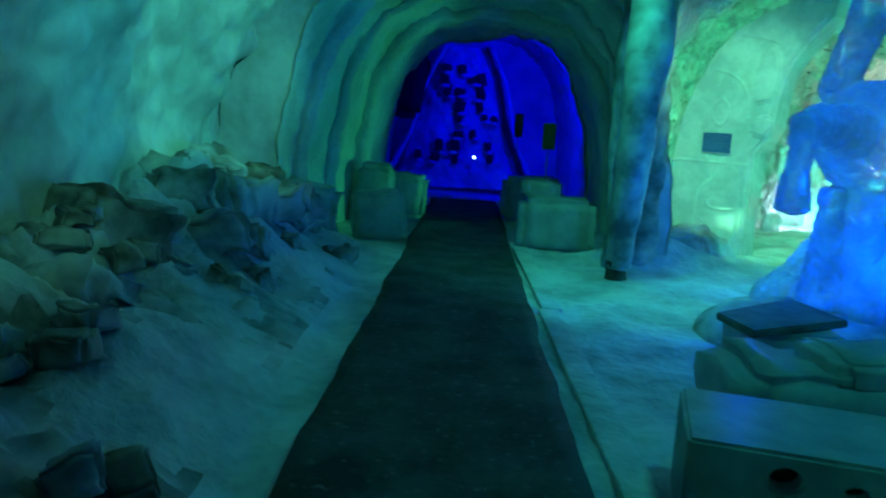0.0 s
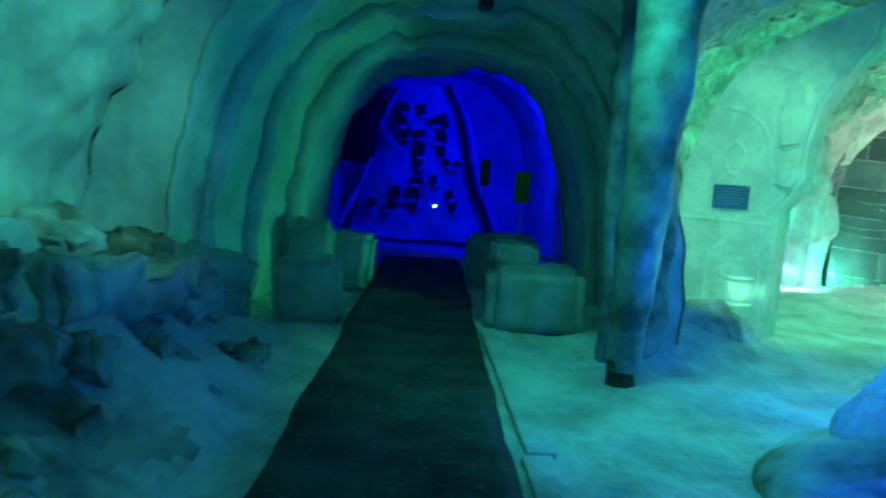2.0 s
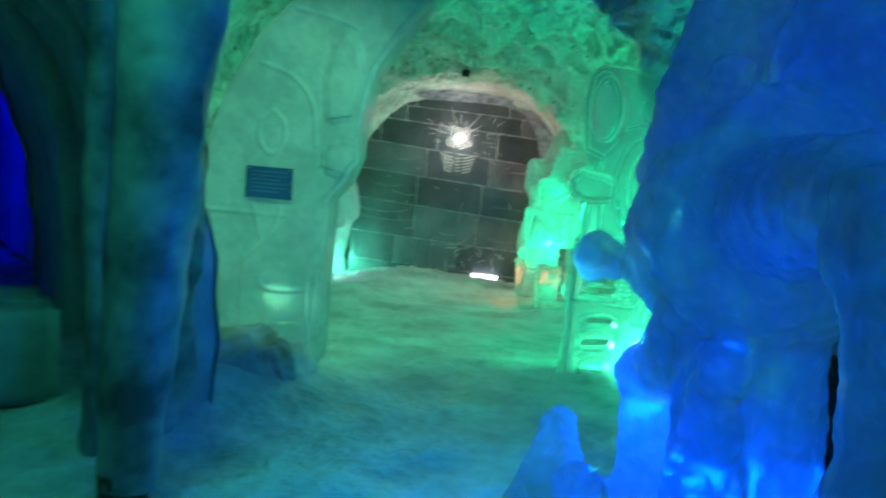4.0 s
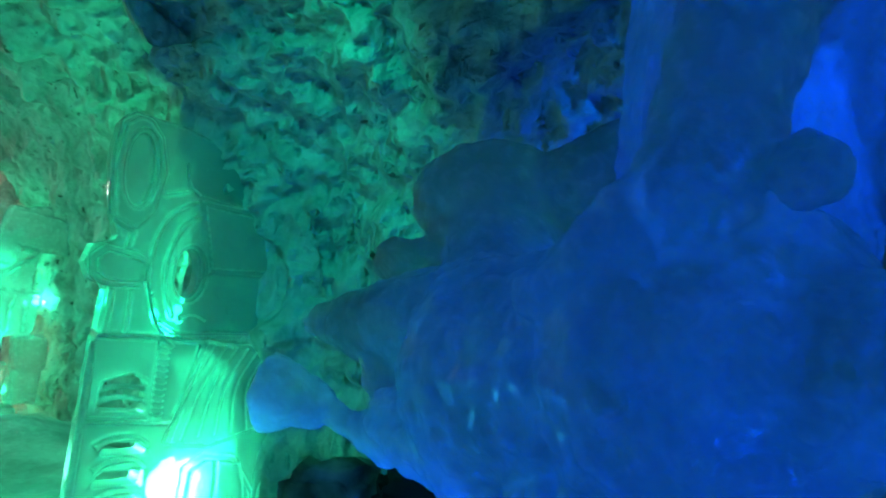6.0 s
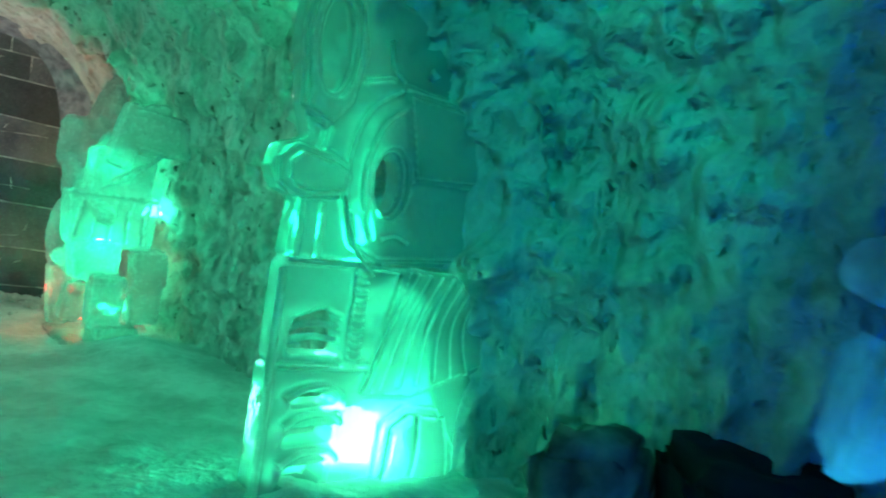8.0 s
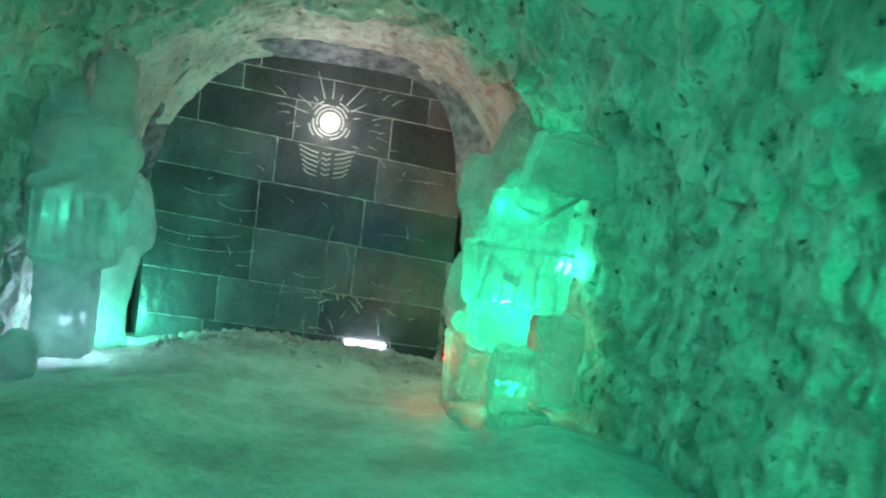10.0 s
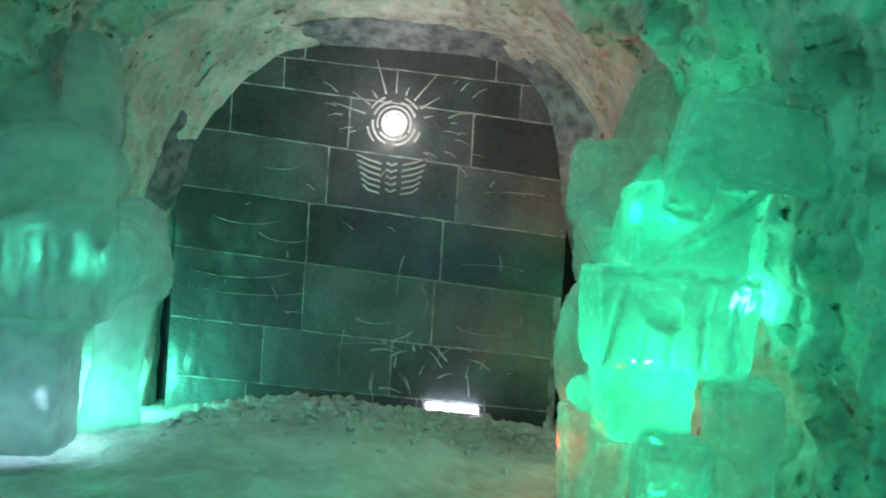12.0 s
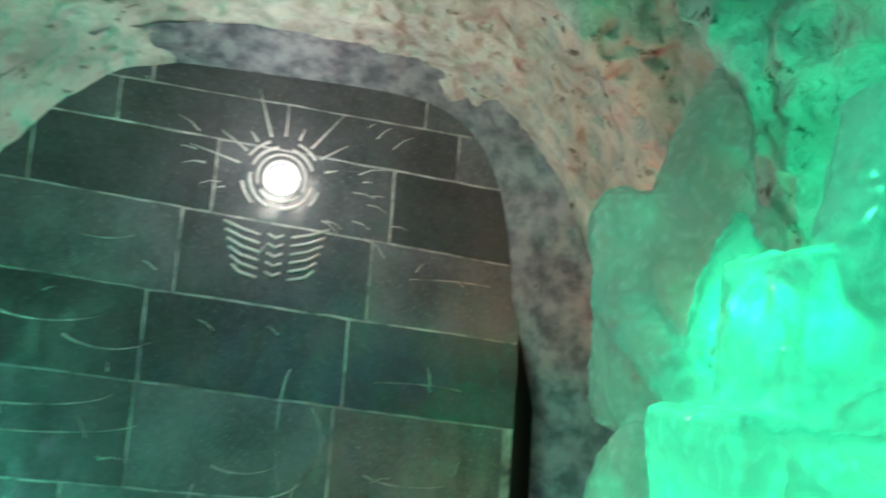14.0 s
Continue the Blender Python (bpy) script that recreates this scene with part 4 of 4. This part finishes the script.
fixture("wall_spot", (1.64, 4.5, 0.92), GLOW_GREEN, 0.018, 0.02, "small green spotlight on the snow wall", turn=(0, -90, 0), matrix=CORRIDOR)
fixture("floor_lamp", (1.2, 5.25, -0.2), GLOW_RED, 0.03, 0.05, "small red floodlight behind the glowing rider", matrix=CORRIDOR)
fixture("floor_lamp", (0.66, 16.2, 0.58), GLOW_BLUE, 0.032, 0.06, "small blue floodlight in the far chamber", turn=(90, 0, 0))

# projector hung from the corridor's vault on its cable
hung = new("ceiling_projector")
hung.matrix_world = CORRIDOR @ pose(-0.08, 4.5, 2.66)
tagged(hung, "small black projector hung from the snow vault", "lamp")
bm = bmesh.new()
box(bm, -0.05, 0.05, -0.07, 0.07, -0.04, 0.04, 0.01)
part("housing", bm, BLACK, hung)
bm = bmesh.new()
tube(bm, [Vector((-0.14, 0, 0.02)), Vector((-0.05, 0, 0.0)), Vector((0.05, 0, 0.01)), Vector((0.08, 0, 0.03))], 0.008, 6)
part("bracket", bm, METAL, hung)
bm = bmesh.new()
tube(bm, [Vector((0, 0, 0.03)), Vector((0.01, -0.02, 0.12)), Vector((0.0, -0.05, 0.3))], 0.007, 6)
part("cable", bm, BLACK, hung)

# ---- the hall ----
ys = np.arange(-3.6, 12.5, 0.1)
rows = [[(x + 0.035 * (y - 4.0) * 0.6 + 0.02 * nz(x, y, 0, 1.5), y, 0.03 + 0.008 * nz(x, y, 4, 3.0)) for x in np.linspace(-0.25 + 0.02 * nz(0, y, 0, 0.8), 0.78 + 0.012 * nz(3, y, 0, 1.2), 14)] for y in ys]
mat_ob = lattice("rubber_mat", rows, MAT, "worn dark rubber mat dusted with snow", "mat", kind="thing", flip=True)
m = mat_ob.modifiers.new("thick", "SOLIDIFY")
m.thickness, m.offset = 0.02, -1
# snow-covered board along the mat
for k in range(2):
    bm = bmesh.new()
    box(bm, 0.86 + 0.03 * k, 1.0 + 0.03 * k, 2.6 + 2.7 * k, 5.27 + 2.65 * k, -0.02, 0.035, 0.008)
    tagged(part("board", bm, FLOOR), "snow-covered board along the mat", "board", "boards along the mat")

bm = bmesh.new()
ball(bm, (0, 0, 0), (0.62, 0.27, 0.36), 5)
for v in bm.verts:
    v.co.z *= 1.0 - 0.45 * max(-1.0, min(1.0, v.co.x / 0.62))
    v.co += 0.09 * Vector((nz(*v.co, 3.5), nz(*(v.co + Vector((3, 0, 0))), 3.5), nz(*(v.co + Vector((0, 3, 0))), 3.5))) + Vector((0, 0, 0.03)) * nz(*v.co, 11)
heap = part("snow_mound", bm, DIRTY)
heap.matrix_world = pose(2.75, 7.86, 0, 0, 0, 31)
tagged(heap, "low mound of darker snow at the foot of the arches", "snow mound")

# ice-clad post with its dark foot
post = new("ice_post")
post.matrix_world = pose(1.655, 6.56, 0)
tagged(post, "wooden post thickly clad in frosted ice", "post")
bm = bmesh.new()
pts = [Vector((0.012 * i * 0.3, 0, -0.05 + i * 0.08)) for i in range(44)]
tube(bm, pts, 0.1, 28, 0.24)
for v in bm.verts:
    k = 1 + 0.16 * nz(v.co.x * 1.5, v.co.y * 1.5, v.co.z, 2.5) + 0.07 * nz(*v.co, 14)
    v.co.x, v.co.y = v.co.x * k, v.co.y * k
bmesh.ops.delete(bm, geom=[v for v in bm.verts if v.co.z < 0.1], context="VERTS")
part("ice_coat", bm, POST_ICE, post, "frosted blue-green ice coat")
bm = bmesh.new()
tube(bm, [Vector((0, 0, z)) for z in np.linspace(-0.1, 0.5, 12)], 0.094, 24, 0.088)
for v in bm.verts:
    k = 1 + 0.2 * nz(*v.co, 7)
    v.co.x, v.co.y = v.co.x * k, v.co.y * k
part("foot", bm, WOOD, post, "dark wet wooden foot")
# thin ice column and dark pier behind it
bm = bmesh.new()
tube(bm, [Vector((1.72 + 0.02 * math.sin(z * 3), 7.25, z)) for z in np.arange(-0.1, 3.2, 0.08)], 0.07, 16, 0.1)
for v in bm.verts:
    v.co += 0.02 * Vector((nz(*v.co, 5), nz(*(v.co + Vector((3, 3, 3))), 5), 0))
tagged(part("ice_column", bm, POST_ICE), "thin column of frosted ice behind the post", "ice column")
bm = bmesh.new()
tube(bm, [Vector((2.02 + 0.03 * math.sin(z * 2.1), 7.42, z)) for z in np.arange(-0.1, 2.6, 0.08)], 0.16, 18, 0.2)
for v in bm.verts:
    v.co += 0.05 * Vector((nz(*v.co, 4), nz(*(v.co + Vector((3, 3, 3))), 4), 0))
tagged(part("rock_pier", bm, ROCK), "dark dirty pier between the two arches", "pier")


def chunk(name, c, size, turn, mat, label, category, rough=0.06, group=""):
    """A rough block, hewn and uneven."""
    bm = bmesh.new()
    bmesh.ops.create_cube(bm, size=1)
    bmesh.ops.bevel(bm, geom=bm.edges[:], offset=0.1, segments=2, affect="EDGES")
    bmesh.ops.subdivide_edges(bm, edges=bm.edges[:], cuts=4, use_grid_fill=True)
    seed = Vector(c) * 3.1
    for v in bm.verts:
        v.co = Vector((v.co.x * size[0], v.co.y * size[1], v.co.z * size[2]))
        k = v.co + seed
        v.co += rough * Vector((nz(*k, 2.5), nz(*(k + Vector((9, 0, 0))), 2.5), nz(*(k + Vector((0, 9, 0))), 2.5)))
        v.co += 0.6 * rough * Vector((nz(*k, 8), nz(*(k + Vector((9, 0, 0))), 8), nz(*(k + Vector((0, 9, 0))), 8)))
    ob = part(name, bm, mat)
    ob.matrix_world = pose(*c, *turn)
    return tagged(ob, label, category, group)


chunk("ice_block", (1.36, 8.3, 0.24), (0.8, 0.6, 0.56), (0, 0, -4), ICE_BLOCK, "large rough green-lit ice block beside the mat", "ice block", 0.03)
chunk("ice_block", (1.2, 8.45, 0.6), (0.42, 0.35, 0.18), (0, 2, -6), ICE_BLOCK, "flat ice block lying on a larger one", "ice block", 0.03)
chunk("ice_block", (1.3, 10.4, 0.3), (0.75, 0.5, 0.6), (0, 0, 5), ICE_BLOCK, "rough ice block in the dark tunnel", "ice block", 0.03)
chunk("ice_block", (-0.52, 8.12, 0.24), (0.54, 0.5, 0.5), (0, -4, 8), ICE_BLOCK, "cube of cloudy ice beside the mat", "ice block", 0.025)
chunk("ice_block", (-0.72, 9.5, 0.38), (0.45, 0.5, 0.6), (3, 0, 14), ICE_BLOCK, "rounded ice block behind the cube", "ice block", 0.04)
chunk("ice_block", (-0.3, 9.6, 0.33), (0.45, 0.45, 0.52), (0, 3, -4), ICE_BLOCK, "square ice block behind the cube", "ice block", 0.02)
chunk("ice_block", (-1.15, 7.55, 0.42), (0.6, 0.4, 0.36), (0, 12, 10), ICE_BLOCK, "tilted flat ice block on the snow bank", "ice block", 0.04)
chunk("ice_block", (-1.1, 7.3, 0.2), (0.55, 0.4, 0.34), (0, 0, 5), ICE_BLOCK, "flat ice block at the foot of the bank", "ice block", 0.03)
# added blocks; the black one stands in for a hollow in deep shade
chunk("dark_block", (4.95, 5.55, 0.16), (0.55, 0.55, 0.72), (0, 0, 12), DARK, "black block painting the dark hollow at the foot of the rough wall", "rock", 0.07)
chunk("dark_block", (5.15, 6.12, 0.14), (0.4, 0.4, 0.64), (0, 4, -10), ROCK, "dark block beside the ice guard", "rock", 0.07)
# rubble on the bank
RUBBLE = [(-1.5, 5.2, 0.8, 0.55), (-1.25, 5.75, 0.72, 0.5), (-1.2, 4.9, 0.62, 0.45), (-1.1, 5.35, 0.5, 0.36), (-1.15, 6.3, 0.68, 0.42), (-1.05, 6.7, 0.55, 0.4),
          (-1.6, 4.4, 0.72, 0.5), (-1.3, 4.35, 0.5, 0.34), (-1.05, 4.55, 0.35, 0.3), (-0.95, 5.0, 0.3, 0.26), (-0.85, 4.15, 0.2, 0.3), (-1.1, 3.7, 0.32, 0.34),
          (-0.8, 3.55, 0.18, 0.26), (-1.45, 3.6, 0.5, 0.4), (-1.0, 3.0, 0.22, 0.3), (-1.3, 2.6, 0.3, 0.36), (-0.9, 5.6, 0.25, 0.24), (-1.5, 6.1, 0.95, 0.36),
          (-1.35, 6.75, 0.82, 0.34), (-0.8, 6.3, 0.2, 0.2)]
for i, (x, y, z, w) in enumerate(RUBBLE):
    dark = i % 3 == 0
    chunk("rubble_lump", (x - 0.08, y, z - 0.17), (1.2 * w * random.uniform(0.8, 1.25), w * random.uniform(0.7, 1.1), w * random.uniform(0.5, 0.8)),
          (random.uniform(-25, 25), random.uniform(-25, 25), random.uniform(0, 180)), ROCK if dark else DIRTY,
          "dark dirty lump of old ice on the bank" if dark else "grey lump of broken snow on the bank", "ice lump", 0.07, "lumps on the snow bank")

for i in range(34):
    x, y = random.uniform(-1.7, -0.6), random.uniform(1.6, 6.9)
    w = random.uniform(0.08, 0.2)
    chunk("rubble_lump", (x, y, ground(x, y) + w * 0.2), (w * random.uniform(0.8, 1.5), w, w * random.uniform(0.5, 0.8)),
          (random.uniform(-25, 25), random.uniform(-25, 25), random.uniform(0, 180)), ROCK if i % 3 else DIRTY,
          "small dark lump of dirty ice on the bank" if i % 3 else "small grey lump of broken snow on the bank", "ice lump", 0.05, "lumps on the snow bank")

# stacked ice near the start: a block with two holes, a rough one behind it, a low table with a slab
bench = new("ice_bench")
bench.matrix_world = pose(1.472, 2.603, 0, 0, 0, -14)
tagged(bench, "low bench of stacked ice blocks with two round holes", "bench")
bm = bmesh.new()
slab(bm, [(-0.45, -0.05), (-0.45, 0.345), (0.55, 0.335), (0.55, -0.05)], -0.27, 0.22, [oval(-0.17, 0.26, 0.045, 0.036, 18), oval(0.02, 0.245, 0.036, 0.024, 18)], 0.012)
part("block", bm, ICE_BLOCK, bench, "cloudy blue-grey ice block", smooth=False)
# near-black filling, so that the two holes look shaded inside
bm = bmesh.new()
box(bm, -0.44, 0.54, -0.2, 0.2, 0.0, 0.3)
part("core", bm, DARK, bench, "dark filling that paints the shade in the holes", smooth=False)
chunk("ice_block", (1.78, 3.24, 0.16), (0.95, 0.5, 0.42), (0, 3, 4), ICE_BLOCK, "rough ice block behind the bench", "ice block", 0.04)
chunk("ice_block", (1.95, 3.2, 0.41), (0.55, 0.35, 0.1), (4, -2, 12), ICE_BLOCK, "thin broken ice slab on a block", "ice block", 0.03)
table = new("ice_table")
table.matrix_world = pose(1.9, 3.98, 0, 0, 0, -4)
tagged(table, "low ice table with a dark flat slab on top", "table")
bm = bmesh.new()
slab(bm, [(-0.2, -0.06), (-0.22, 0.335), (0.26, 0.335), (0.26, -0.06)], -0.2, 0.24, (), 0.03)
part("base", bm, ICE_BLOCK, table, "teal-lit cloudy ice base", smooth=False)
bm = bmesh.new()
for x, y, z in [(x, y, z) for z in (0.337, 0.375) for x, y in ((-0.32, 0.0), (-0.24, -0.33), (0.34, 0.04), (0.22, 0.5))]:
    bm.verts.new((x, y, z))
bmesh.ops.convex_hull(bm, input=bm.verts[:])
bmesh.ops.dissolve_limit(bm, angle_limit=0.02, verts=bm.verts[:], edges=bm.edges[:])
bmesh.ops.bevel(bm, geom=bm.edges[:], offset=0.008, segments=2, affect="EDGES")
part("slab", bm, SLATE, table, "dark flat slab", smooth=False)

# notices on thin poles in the tunnel
for (x, y, z, w, h), mat, label in (((1.37, 9.52, 1.15, 0.16, 0.31), OLIVE, "small green notice on a thin pole"),
                                    ((1.16, 11.5, 1.27, 0.12, 0.33), DULL, "small brown notice on a thin pole")):
    ob = new("pole_notice")
    ob.matrix_world = pose(x, y, 0, 0, 0, 12)
    tagged(ob, label, "sign")
    bm = bmesh.new()
    box(bm, -w / 2, w / 2, -0.01, 0.01, z - h / 2, z + h / 2, 0.003)
    part("plate", bm, mat, ob)
    bm = bmesh.new()
    tube(bm, [Vector((0, 0.018, -0.1)), Vector((0, 0.018, z + h / 3))], 0.007, 8)
    part("pole", bm, METAL, ob)

# tower front of ice at the end of the blue chamber
tower = new("ice_tower")
tower.matrix_world = pose(0.4, 16.5, 0)
tagged(tower, "tapering ice tower front with dark square openings", "ice tower")
rows = []
for v in np.linspace(0, 1, 60):
    row = []
    for u in np.linspace(-1, 1, 60):
        z = -0.1 + 2.95 * v
        x = 0.02 + u * (1.42 - 0.9 * v) - 0.05 * v
        row.append((x + 0.03 * nz(x, z, 1, 3), 0.25 * abs(u) ** 4 + 0.1 * nz(x, 0, z, 1.6) + 0.07 * nz(x, 3, z, 5.0), z))
    rows.append(row)
front = lattice("front", rows, SNOW, "", "", kind="", flip=True)
for key in list(front.keys()):
    del front[key]
front.parent = tower
front["label"] = "rough blue-lit ice front"
for i in range(8):
    for j in range(6):
        z = 0.55 + i * 0.27 + random.uniform(-0.06, 0.06)
        half = 1.2 - 0.9 * z / 2.95
        x = -0.02 + (j - 2.4) * half * 0.36 + random.uniform(-0.05, 0.05)
        if random.random() < 0.42 or abs(x) > half * 0.92:
            continue
        w, h = random.uniform(0.05, 0.1), random.uniform(0.05, 0.13)
        # solid dark block, its colour standing for the shade inside a hole
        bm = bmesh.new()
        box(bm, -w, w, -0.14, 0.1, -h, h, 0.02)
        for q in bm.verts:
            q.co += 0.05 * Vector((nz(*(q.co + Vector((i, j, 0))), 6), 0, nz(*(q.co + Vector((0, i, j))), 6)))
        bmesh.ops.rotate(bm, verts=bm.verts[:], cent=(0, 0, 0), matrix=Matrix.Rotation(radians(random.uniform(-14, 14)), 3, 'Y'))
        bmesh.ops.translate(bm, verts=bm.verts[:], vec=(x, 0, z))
        part("hole_shade", bm, DARK, tower, "dark block painted in for the shade of a square hole")
        if random.random() < 0.6:
            bm = bmesh.new()
            ball(bm, (x + random.uniform(-0.05, 0.1), -0.12, z - h - 0.03), (w * 1.3, 0.07, 0.045), 2)
            part("ledge", bm, SNOW, tower)
for x0, x1, mat in ((-1.5, -0.5, SNOW), (1.3, 0.42, DARK), (1.46, 0.55, SNOW)):
    bm = bmesh.new()
    pts = [Vector((x0 + (x1 - x0) * t + 0.05 * math.sin(t * 9 + x0), -0.12, 0.1 + 2.75 * t)) for t in np.linspace(0, 1, 30)]
    tube(bm, pts, 0.06, 8, 0.04)
    for v in bm.verts:
        v.co += 0.03 * Vector((nz(*v.co, 7), 0, nz(*(v.co + Vector((5, 0, 0))), 7)))
    part("rail", bm, mat, tower)
chunk("dark_panel", (-0.85, 15.9, 2.0), (0.85, 0.2, 1.35), (0, 8, 0), DARK, "dark slab leaning beside the ice tower", "slab", 0.05)

# small dark camera over the tunnel's mouth
watch = new("wall_camera")
watch.matrix_world = pose(0.72, 7.33, 2.42)
tagged(watch, "small dark camera fixed over the tunnel mouth", "camera")
bm = bmesh.new()
box(bm, -0.05, 0.05, -0.08, 0.06, -0.03, 0.03, 0.01)
part("body", bm, BLACK, watch)
bm = bmesh.new()
tube(bm, [Vector((0, 0.04, 0.02)), Vector((0, 0.08, 0.2)), Vector((0.02, 0.1, 0.5))], 0.012, 8)
part("bracket", bm, METAL, watch)

# broken snow along the foot of the ice wall
bm = bmesh.new()
for i in range(900):
    r, a = random.uniform(-1.45, 1.2), 6.72 - abs(random.gauss(0, 0.5))
    p = cor(r, a, 0)
    size = random.uniform(0.008, 0.034) * (1.2 if a > 6.3 else 0.8)
    ball(bm, (p.x, p.y, ground(p.x, p.y) + size * 0.2), (size * random.uniform(0.8, 1.5), size * random.uniform(0.8, 1.5), size * random.uniform(0.6, 1.0)), 2)
for v in bm.verts:
    v.co += 0.03 * Vector((nz(*v.co, 22), nz(*(v.co + Vector((4, 0, 0))), 22), nz(*(v.co + Vector((0, 4, 0))), 22)))
tagged(part("snow_clod", bm, SNOW), "loose clods of broken snow below the ice wall", "snow", kind="stuff")
